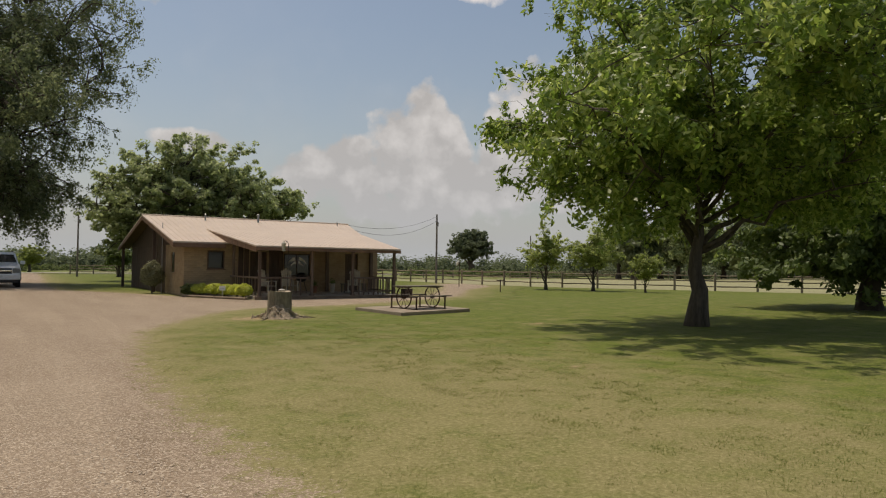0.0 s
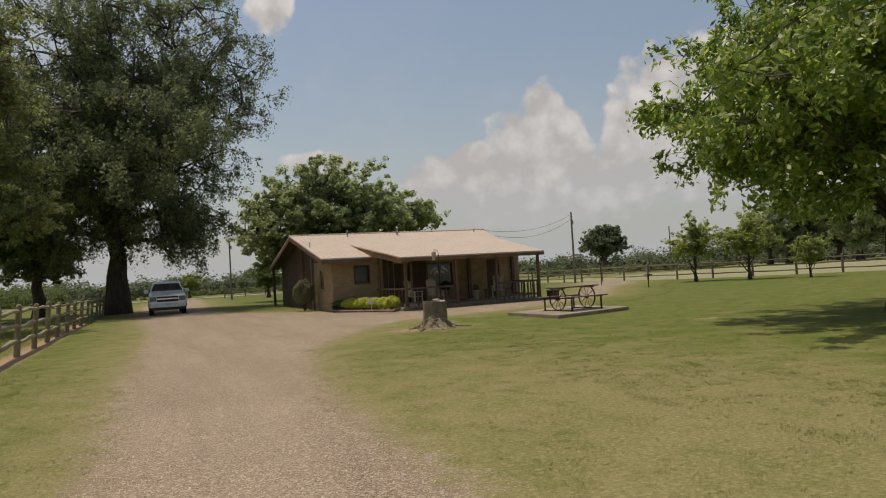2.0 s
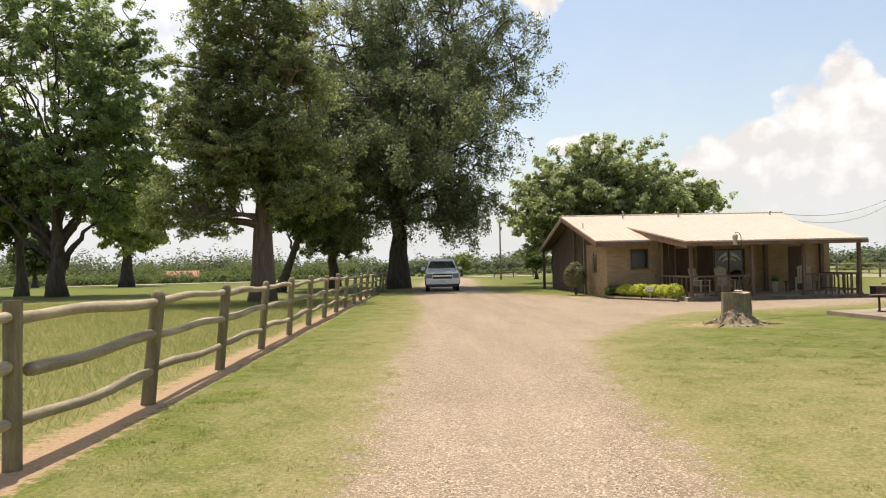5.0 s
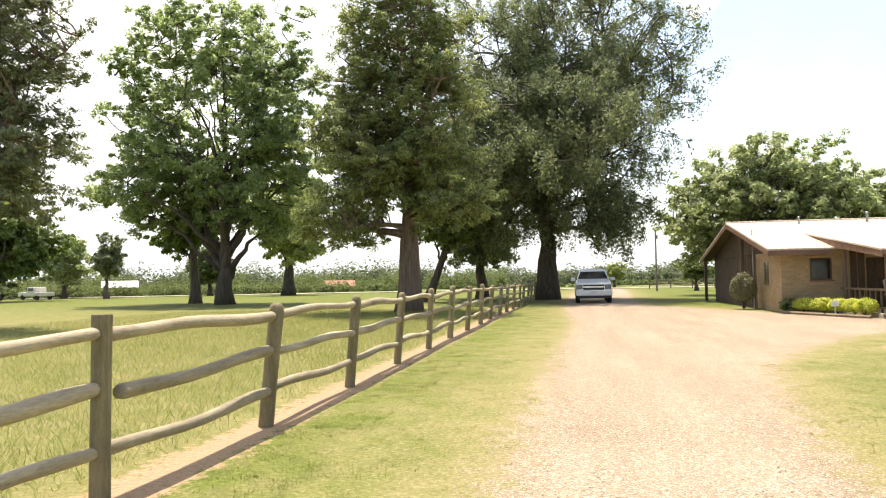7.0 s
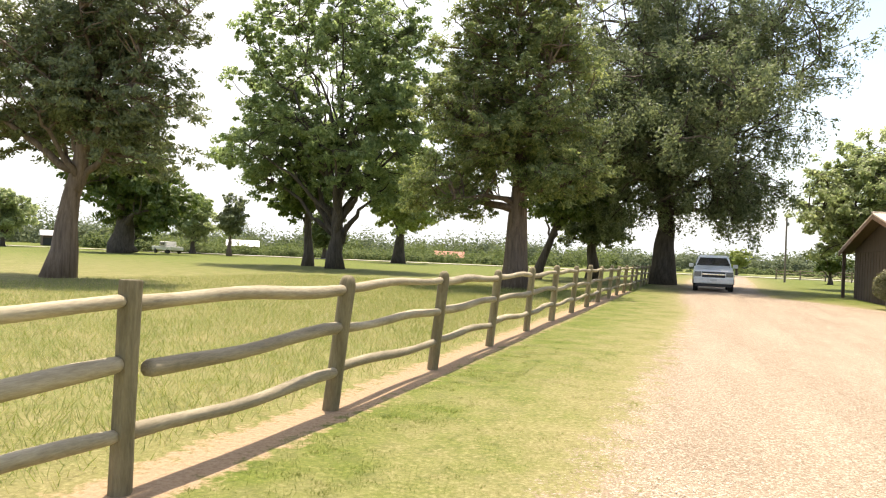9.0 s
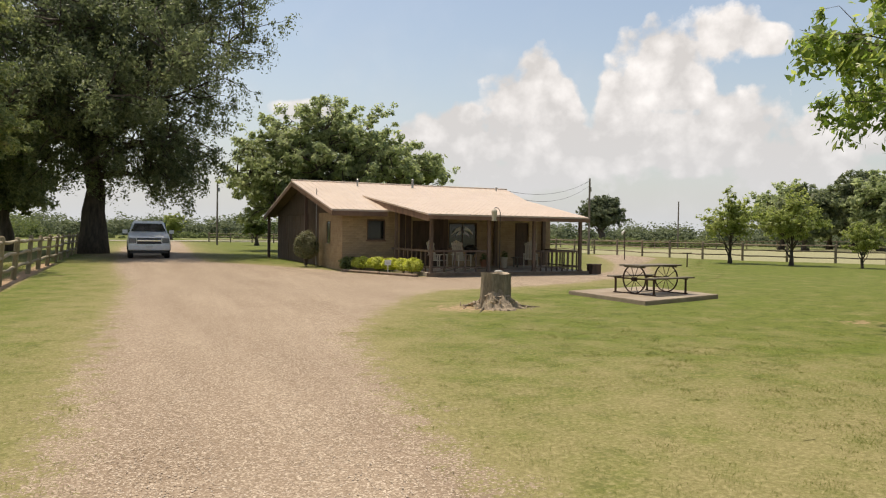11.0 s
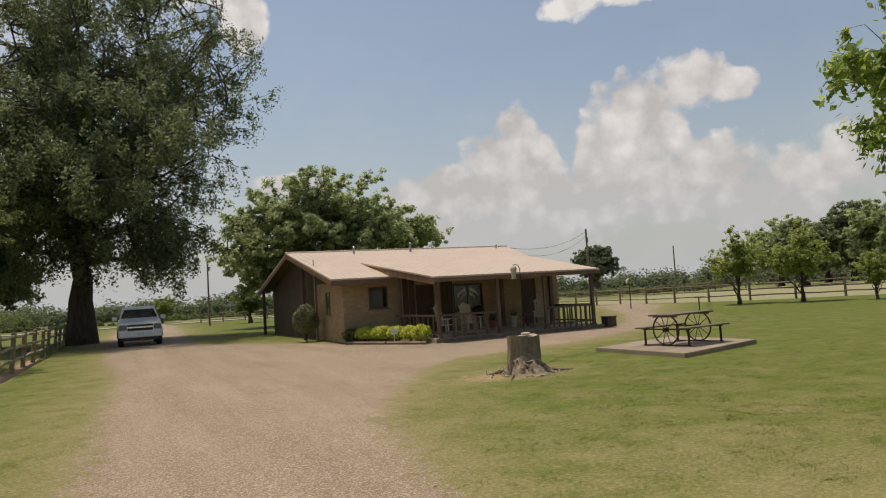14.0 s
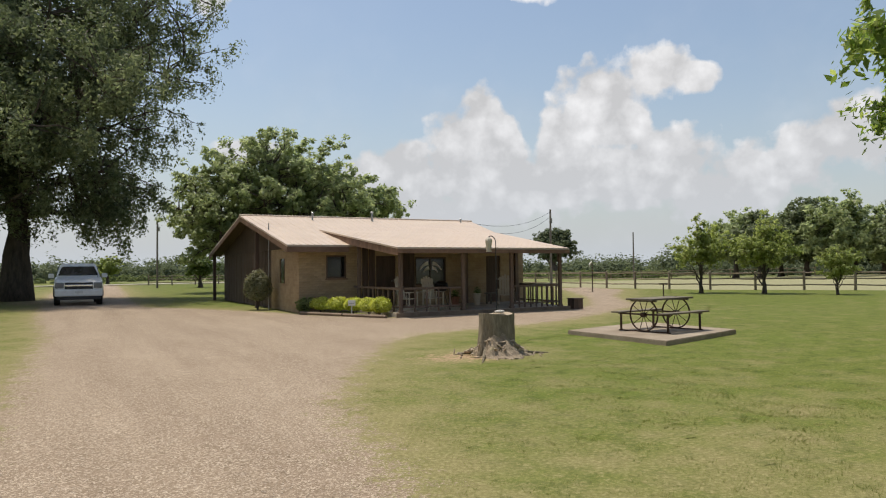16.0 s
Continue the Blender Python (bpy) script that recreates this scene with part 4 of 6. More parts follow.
def build_house():
    h = thing("house", "low buff-brick ranch house with tan metal roof and deep porch", "house")
    top = 2.5
    holes = [(9.45, 10.28, 1.3, 2.2), (11.55, 12.42, 0.17, 2.17), (13.3, 14.75, 0.95, 2.12), (16.75, 17.5, 0.17, 2.17)]
    part("front_wall", wall_with_holes(LEFT_X, 18.5, -0.1, top, WALL_Y, 0.2, holes), M_BRICK, h, uv=1)
    # left end: brick up to the recess, then dark boards
    side = bmesh.new()
    add_box(side, LEFT_X, WALL_Y + 0.202, -0.1, LEFT_X + 0.2, 26.2, top), add_box(side, LEFT_X, 26.2, -0.1, LEFT_X + 0.2, 27.0, 1.1), add_box(side, LEFT_X, 26.2, 2.1, LEFT_X + 0.2, 27.0, top)
    add_box(side, LEFT_X, 27.0, -0.1, LEFT_X + 0.2, 28.3, top)
    bmesh.ops.remove_doubles(side, verts=side.verts, dist=0.0005)
    part("end_wall", side, M_BRICK, h, uv=1)
    w = part("window", box(LEFT_X - 0.02, 26.2, 1.1, LEFT_X + 0.06, 26.26, 2.1), M_DARKWOOD, h, "narrow side window")
    part("pane", box(LEFT_X + 0.04, 26.26, 1.1, LEFT_X + 0.055, 27.0, 2.1), M_GLASS, w)
    boards = 0
    y = 28.304
    while y < BACK_Y:
        part("siding_board", box(LEFT_X + 0.05 + 0.012 * (boards % 2), y, -0.05, LEFT_X + 0.2, min(y + 0.296, BACK_Y), top), M_DARKWOOD, h)
        y += 0.3
        boards += 1
    gable = bmesh.new()
    vs = [gable.verts.new((LEFT_X + dx, yy, zz)) for dx in (0.0, 0.18) for yy, zz in ((WALL_Y + 0.1, top + 0.002), (BACK_Y - 0.1, top + 0.002), (BACK_Y - 0.1, main_z(BACK_Y - 0.1) - 0.1), (RIDGE_Y, RIDGE_Z - 0.1), (WALL_Y + 0.1, main_z(WALL_Y + 0.1) - 0.1))]
    gable.faces.new(vs[:5]), gable.faces.new(vs[5:][::-1])
    for i in range(5):
        gable.faces.new((vs[i], vs[(i + 1) % 5], vs[5 + (i + 1) % 5], vs[5 + i]))
    bmesh.ops.recalc_face_normals(gable, faces=gable.faces)
    part("gable", gable, M_DARKWOOD, h, "dark-stained board gable")
    part("right_wall", prism([(18.502, WALL_Y), (18.502 + 0.2, WALL_Y), (right_edge(BACK_Y) - 0.4, BACK_Y), (right_edge(BACK_Y) - 0.6, BACK_Y)], [-0.1] * 4, [top, top, top, top]), M_BRICK, h, uv=1)
    part("rear_wall", box(LEFT_X + 0.2, BACK_Y + 0.002, -0.1, right_edge(BACK_Y) - 0.45, BACK_Y + 0.2, top), M_BRICK, h, uv=1)
    # roof
    r = EAVE_Y
    roof = part("roof", roof_panel([(ROOF_X, r), (right_edge(r), r), (right_edge(RIDGE_Y), RIDGE_Y), (ROOF_X, RIDGE_Y)], [EAVE_Z, EAVE_Z, RIDGE_Z, RIDGE_Z]), M_ROOF, h, "tan ribbed metal roof", uv=1)
    b = 2 * RIDGE_Y - EAVE_Y
    part("rear_slope", roof_panel([(ROOF_X, RIDGE_Y + 0.004), (right_edge(RIDGE_Y), RIDGE_Y + 0.004), (right_edge(b), b), (ROOF_X, b)], [RIDGE_Z, RIDGE_Z, EAVE_Z, EAVE_Z]), M_ROOF, roof, uv=1)
    jz = main_z(JOG_Y) + 0.03
    part("porch_roof", roof_panel([(JOG_X, PORCH_Y), (right_edge(PORCH_Y), PORCH_Y), (right_edge(JOG_Y), JOG_Y), (JOG_X, JOG_Y)], [PORCH_Z, PORCH_Z, jz, jz], 0.06), M_ROOF, roof, uv=1)
    part("ridge_cap", tube([(ROOF_X - 0.02, RIDGE_Y, RIDGE_Z + 0.005), (right_edge(RIDGE_Y) + 0.02, RIDGE_Y, RIDGE_Z + 0.005)], 0.06, 8), M_ROOF, roof)
    # fascias and the wedge between the two slopes
    part("eave_fascia", box(ROOF_X + 0.03, EAVE_Y - 0.03, EAVE_Z - 0.27, JOG_X - 0.03, EAVE_Y + 0.02, EAVE_Z - 0.075), M_TRIMWOOD, roof, "brown eave board")
    part("soffit", box(ROOF_X + 0.05, EAVE_Y + 0.025, EAVE_Z - 0.25, JOG_X, WALL_Y - 0.003, EAVE_Z - 0.22), M_PORCHCEIL, roof)
    for y0, y1 in ((EAVE_Y, RIDGE_Y), (b, RIDGE_Y)):
        z0, z1 = EAVE_Z - 0.075, RIDGE_Z - 0.075
        part("rake_board", prism([(ROOF_X, y0), (ROOF_X + 0.05, y0), (ROOF_X + 0.05, y1), (ROOF_X, y1)], [z0 - 0.2, z0 - 0.2, z1 - 0.2, z1 - 0.2], [z0, z0, z1, z1]), M_TRIMWOOD, roof, "brown rake board")
    part("porch_fascia", box(JOG_X, PORCH_Y - 0.03, PORCH_Z - 0.2, right_edge(PORCH_Y), PORCH_Y + 0.02, PORCH_Z - 0.065), M_TRIMWOOD, roof, "brown porch eave board")
    slope = lambda yy: PORCH_Z + (jz - PORCH_Z) * (yy - PORCH_Y) / (JOG_Y - PORCH_Y) - 0.065
    wy = [PORCH_Y + 0.02 + 0.2 * k for k in range(38) if PORCH_Y + 0.02 + 0.2 * k < JOG_Y - 0.6]
    for yy in wy:
        lo = (max(main_z(yy), EAVE_Z) + 0.01) if yy > EAVE_Y - 0.15 else slope(yy) - 0.2 - 0.012 * (yy - PORCH_Y)
        hi = slope(yy)
        if hi - lo > 0.02:
            part("wedge_board", box(JOG_X + 0.02, yy, lo, JOG_X + 0.05, yy + 0.19, hi), M_TRIMWOOD, roof)
    re = right_edge(PORCH_Y)
    part("porch_ceiling", prism([(JOG_X + 0.06, PORCH_Y + 0.05), (re - 0.05, PORCH_Y + 0.05), (right_edge(WALL_Y) - 0.1, WALL_Y - 0.004), (JOG_X + 0.06, WALL_Y - 0.004)], [PORCH_Z - 0.14, PORCH_Z - 0.14, slope(WALL_Y) - 0.06, slope(WALL_Y) - 0.06], [PORCH_Z - 0.12, PORCH_Z - 0.12, slope(WALL_Y) - 0.04, slope(WALL_Y) - 0.04]), M_PORCHCEIL, roof)
    part("upper_wall", box(JOG_X + 0.06, WALL_Y, top + 0.002, right_edge(WALL_Y) - 0.15, WALL_Y + 0.15, slope(WALL_Y) - 0.01), M_BRICK, h, uv=1)
    for x, y, z0, z1, rr in ((10.9, 30.5, 3.95, 4.32, 0.045), (14.0, 30.6, 3.98, 4.45, 0.06), (19.2, 30.8, 4.0, 4.25, 0.04)):
        p = part("vent_pipe", tube([(x, y, z0), (x, y, z1)], rr, 10), M_GREYMETAL, roof, "metal roof vent pipe")
        part("cap", tube([(x, y, z1), (x, y, z1 + 0.03), (x, y, z1 + 0.07)], [rr * 1.5, rr * 1.5, rr * 0.4], 10), M_GREYMETAL, p)
    window_unit(h, 9.45, 10.28, 1.3, 2.2, WALL_Y + 0.04, 0)
    pw = window_unit(h, 13.3, 14.75, 0.95, 2.12, WALL_Y + 0.04, 1)
    # two pale curved bands to each side, set just before the panes
    for k in (0, 1):
        mid, way = 14.025, (-1 if k == 0 else 1)
        bm = bmesh.new()
        for r0, r1 in ((0.30, 0.46), (0.49, 0.66)):
            rows = []
            for step in range(11):
                a, near = radians(80 - 5.2 * step), r0 + 0.008 * step
                far, depth = r1 - 0.006 * step, WALL_Y + 0.028
                rows.append([bm.verts.new((mid + way * rr * math.cos(a), yy, 1.3 + rr * math.sin(a))) for rr, yy in ((near, depth), (far, depth), (far, depth + 0.012), (near, depth + 0.012))])
            for p, q in zip(rows, rows[1:]):
                for e in range(4):
                    bm.faces.new((p[e], p[(e + 1) % 4], q[(e + 1) % 4], q[e]))
            bm.faces.new(rows[0][::-1]), bm.faces.new(rows[-1])
        bmesh.ops.recalc_face_normals(bm, faces=bm.faces)
        part("curtain", bm, M_PALEBAND, pw, "pale curved bands fanning to one side of the window")
    door_unit(h, 11.55, 12.42, 0.17, 2.17, WALL_Y + 0.03)
    door_unit(h, 16.75, 17.5, 0.17, 2.17, WALL_Y + 0.03)
    for k in range(5):
        part("siding_board", box(10.95 + 0.29 * k if k < 2 else 12.52 + 0.25 * (k - 2), WALL_Y - 0.03, 0.16, (10.95 + 0.29 * k if k < 2 else 12.52 + 0.25 * (k - 2)) + 0.24, WALL_Y - 0.003, 2.5), M_DARKWOOD, h)
    for x in (15.6, 18.2):
        part("pilaster", box(x, WALL_Y - 0.14, 0.16, x + 0.16, WALL_Y - 0.004, 2.5, 0.01), M_PORCHWOOD, h)
    # porch
    fl = part("porch_floor", prism([(10.25, 19.45), (17.45, 19.45), (18.45, WALL_Y - 0.004), (10.25, WALL_Y - 0.004)], [-0.1] * 4, [0.15] * 4), M_CONCRETE, h, "concrete porch floor")
    part("floor_edge", box(10.22, 19.4, 0.0, 17.48, 19.446, 0.16, 0.008), M_TIMBER, fl)
    for x in (10.49, 12.93, 14.98, 17.2):
        p = part("porch_post", box(x - 0.06, 19.61, 0.15, x + 0.06, 19.73, 2.17, 0.012), M_PORCHWOOD, h, "square brown porch post")
        part("post_base", box(x - 0.085, 19.585, 0.152, x + 0.085, 19.75, 0.22, 0.01), M_PORCHWOOD, p)
    part("porch_post", box(10.42, 23.4, 0.15, 10.54, 23.52, 2.6, 0.01), M_PORCHWOOD, h)
    part("porch_beam", box(10.3, 19.6, 2.172, 17.35, 19.74, 2.3, 0.01), M_DARKWOOD, h)
    for x0, x1 in ((10.575, 12.845), (15.065, 17.115)):
        rail = part("railing", box(x0, 19.63, 0.92, x1, 19.72, 1.0, 0.01), M_PORCHWOOD, h, "brown porch railing")
        part("lower_rail", box(x0, 19.65, 0.3, x1, 19.7, 0.36, 0.006), M_PORCHWOOD, rail)
        n = 5 if x0 < 12 else 8
        for k in range(1, n):
            x = x0 + (x1 - x0) * k / n
            part("baluster", box(x - 0.024, 19.65, 0.16, x + 0.024, 19.7, 0.918, 0.004), M_PORCHWOOD, rail)
    for x, y0, y1 in ((10.49, 19.76, 23.95), (17.35, 19.8, 22.6)):
        rail = part("railing", box(x - 0.045, y0, 0.92, x + 0.045, y1, 1.0, 0.01), M_PORCHWOOD, h)
        part("lower_rail", box(x - 0.025, y0, 0.3, x + 0.025, y1, 0.36, 0.006), M_PORCHWOOD, rail)
        for k in range(1, 9):
            y = y0 + (y1 - y0) * k / 9
            part("baluster", box(x - 0.025, y - 0.024, 0.16, x + 0.025, y + 0.024, 0.918, 0.004), M_PORCHWOOD, rail)
    for y0, y1 in ((EAVE_Y + 0.03, RIDGE_Y), (b - 0.03, RIDGE_Y)):
        za, zb = main_z(y0) - 0.11, main_z(y1) - 0.11
        part("gable_soffit", prism([(ROOF_X + 0.055, y0), (LEFT_X - 0.003, y0), (LEFT_X - 0.003, y1), (ROOF_X + 0.055, y1)], [za - 0.02, za - 0.02, zb - 0.02, zb - 0.02], [za, za, zb, zb]), M_DARKWOOD, roof)
    part("mast", tube([(7.95, 27.2, 0.0), (7.95, 27.2, 3.6)], 0.022, 7), M_GREYMETAL, h, "thin grey metal mast")
    # covered recess on the left end
    for y in (29.2, 39.0):
        part("porch_post", box(7.86, y - 0.08, -0.05, 8.02, y + 0.08, main_z(y) - 0.11, 0.01), M_DARKWOOD, h)
    return h


build_house()


def rocking_chair():
    c = thing("rocking_chair", "pale painted wooden rocking chair on the porch", "chair", group="porch chairs")
    bm = bmesh.new()
    for k in range(5):
        add_box(bm, -0.26, -0.25 + 0.1 * k, 0.4, 0.26, -0.16 + 0.1 * k, 0.425, 0.004)
    part("seat", bm, M_CREAM, c)
    tilt = Matrix.Translation((0, 0.22, 0.42)) @ Matrix.Rotation(radians(-14), 4, "X")
    for k in range(5):
        part("back_slat", box(-0.25 + 0.105 * k, -0.01, 0.0, -0.25 + 0.105 * k + 0.085, 0.012, 0.72 + 0.05 * (2 - abs(k - 2)), 0.004, tilt), M_CREAM, c)
    part("crest_rail", box(-0.28, -0.02, 0.6, 0.28, -0.011, 0.68, 0.004, tilt), M_CREAM, c)
    for sx in (-0.29, 0.29):
        part("rocker", tube([(sx, -0.45, 0.09), (sx, -0.2, 0.035), (sx, 0.1, 0.025), (sx, 0.4, 0.06), (sx, 0.6, 0.13)], 0.022, 6), M_CREAM, c)
        part("arm", box(sx - 0.045, -0.3, 0.62, sx + 0.045, 0.3, 0.645, 0.006), M_CREAM, c)
        for y in (-0.24, 0.2):
            part("leg", box(sx - 0.02, y - 0.02, 0.035, sx + 0.02, y + 0.02, 0.618, 0.004), M_CREAM, c)
    return c


rc = rocking_chair()
rc.matrix_world = pose(11.25, 20.75, 0.152, 0, 0, 35)
copy_thing(rc, pose(12.35, 20.9, 0.152, 0, 0, 8))
copy_thing(rc, pose(16.0, 21.6, 0.152, 0, 0, -30))


def planter(x, y, z, r, hgt, label, mat):
    t = thing("flower_pot", label, "pot", (x, y, z), group="porch pots")
    part("pot", tube([(0, 0, 0), (0, 0, hgt), (0, 0, hgt + 0.001), (0, 0, hgt + 0.05)], [r * 0.75, r, r * 1.1, r * 1.1], 14), mat, t)
    rng = np.random.default_rng(int(x * 10))
    lv, _, _ = crown_leaves([(0, 0, hgt + 0.18, 0.16, 0.16, 0.16)], 14, 14, 0.12, 0.045, rng)
    polys("foliage", lv, 4, M_OAK, t)


planter(14.4, 22.9, 0.152, 0.17, 0.3, "clay pot with a leafy plant by the porch wall", M_TERRA)
planter(15.25, 22.6, 0.152, 0.15, 0.42, "tall cream pot with a plant on the porch", M_CREAM)


def grill():
    g = thing("barbecue_grill", "black kettle grill standing on the porch", "grill", (13.6, 22.6, 0.152))
    part("bowl", tube([(0, 0, 0.55), (0, 0, 0.6), (0, 0, 0.72), (0, 0, 0.8)], [0.06, 0.2, 0.28, 0.29], 16), M_BLACK, g, smooth=True)
    part("lid", tube([(0, 0, 0.805), (0, 0, 0.9), (0, 0, 0.99), (0, 0, 1.02)], [0.29, 0.26, 0.14, 0.03], 16), M_BLACK, g, smooth=True)
    for k in range(3):
        a = 2.1 * k
        part("leg", tube([(0.12 * math.cos(a), 0.12 * math.sin(a), 0.6), (0.3 * math.cos(a), 0.3 * math.sin(a), 0.0)], 0.015, 6), M_BLACK, g)


grill()


def bench():
    b = thing("porch_bench", "brown wooden bench at the end of the porch", "bench", (16.6, 22.9, 0.152))
    part("seat", box(-0.7, -0.2, 0.42, 0.7, 0.2, 0.46, 0.006), M_TABLEWOOD, b)
    for x in (-0.6, 0.6):
        for y in (-0.16, 0.16):
            part("leg", box(x - 0.03, y - 0.03, 0.0, x + 0.03, y + 0.03, 0.418), M_TABLEWOOD, b)


bench()
bx = thing("storage_box", "small dark wooden box beside the porch", "box", (17.95, 19.7, 0))
part("body", box(-0.22, -0.2, 0.0, 0.22, 0.2, 0.4, 0.01), M_DARKWOOD, bx)
part("lid", box(-0.24, -0.22, 0.402, 0.24, 0.22, 0.44, 0.008), M_DARKWOOD, bx)


# ---- beds by the house ----
def shrub(name, label, at, rx, rz, mat, seed, n=150, per=26, size=0.05, group="", stems=4, clipped=False):
    s = thing(name, label, "shrub", at, 0, group)
    rng = np.random.default_rng(seed)
    lv, _, _ = crown_leaves([(0, 0, rz * 0.6, rx * 1.1, rx * 1.1, rz * 0.58)], n // 2, per * 2, rx * 0.2, size, rng, 0.5, flat=0.8, sprays=4)
    if clipped:
        o = unit(rng.normal(size=(n * 16, 3)))
        o[:, 2] = np.abs(o[:, 2]) * np.where(rng.random(len(o)) < 0.25, -0.5, 1.0)
        bulge = 0.86 + 0.1 * np.sin(5 * o[:, :1] + seed) * np.sin(6 * o[:, 1:2] + 2 * seed) + rng.normal(size=(len(o), 1)) * 0.07
        lv = leaves_at(o * bulge * np.array([rx, rx, rz * 0.55]) + np.array([0, 0, rz * 0.5]), size, rng, 0.5, 0.6, o)
    lv[:, :, 2] = np.maximum(lv[:, :, 2], 0.01)
    polys("foliage", lv, 4, mat, s)
    for k in range(stems):
        a = rng.uniform(0, 6.28)
        part("stem", tube([(0.03 * math.cos(a), 0.03 * math.sin(a), -0.03), (rx * 0.3 * math.cos(a), rx * 0.3 * math.sin(a), rz * 0.4), (rx * 0.55 * math.cos(a), rx * 0.55 * math.sin(a), rz * 0.8)], [0.018, 0.013, 0.006], 5), M_BARK, s)
    return s


for k, (x, y, rx, rz) in enumerate([(8.95, 23.35, 0.48, 0.6), (9.4, 22.75, 0.46, 0.62), (9.72, 22.0, 0.42, 0.6), (9.95, 21.15, 0.42, 0.62), (10.0, 20.25, 0.40, 0.66)]):
    shrub("golden_shrub", "clipped golden-green privet shrub in the porch bed", (x, y, 0), rx, rz, M_LIME, 20 + k, 170, 50, 0.032, "golden shrubs by the porch", clipped=True)
shrub("dark_shrub", "small dark evergreen shrub at the brick corner", (8.45, 23.9, 0), 0.42, 0.55, M_CEDAR, 31)
shrub("grey_shrub", "large grey-green shrub by the end wall", (7.55, 27.4, 0), 0.58, 1.6, M_GREYLEAF, 32, 300, 40, 0.04, clipped=True)
ed = thing("bed_edging", "weathered timber edging round the porch bed", "edging")
part("timber", tube([(8.1, 23.25, 0.05), (9.0, 21.3, 0.05)], 0.07, 6), M_TIMBER, ed)
part("timber", tube([(9.02, 21.25, 0.05), (9.85, 19.45, 0.05)], 0.07, 6), M_TIMBER, ed)
sg = thing("garden_sign", "small white sign on a stake in the bed", "sign", (9.35, 21.3, 0), -25)
part("stake", box(-0.015, -0.01, -0.1, 0.015, 0.01, 0.4), M_WHITE, sg)
part("board", box(-0.13, -0.025, 0.36, 0.13, -0.011, 0.56, 0.004), M_WHITE, sg)
part("lettering", box(-0.09, -0.029, 0.43, 0.09, -0.0255, 0.45), M_GREYMETAL, sg)

# ---- stump, hook, table ----


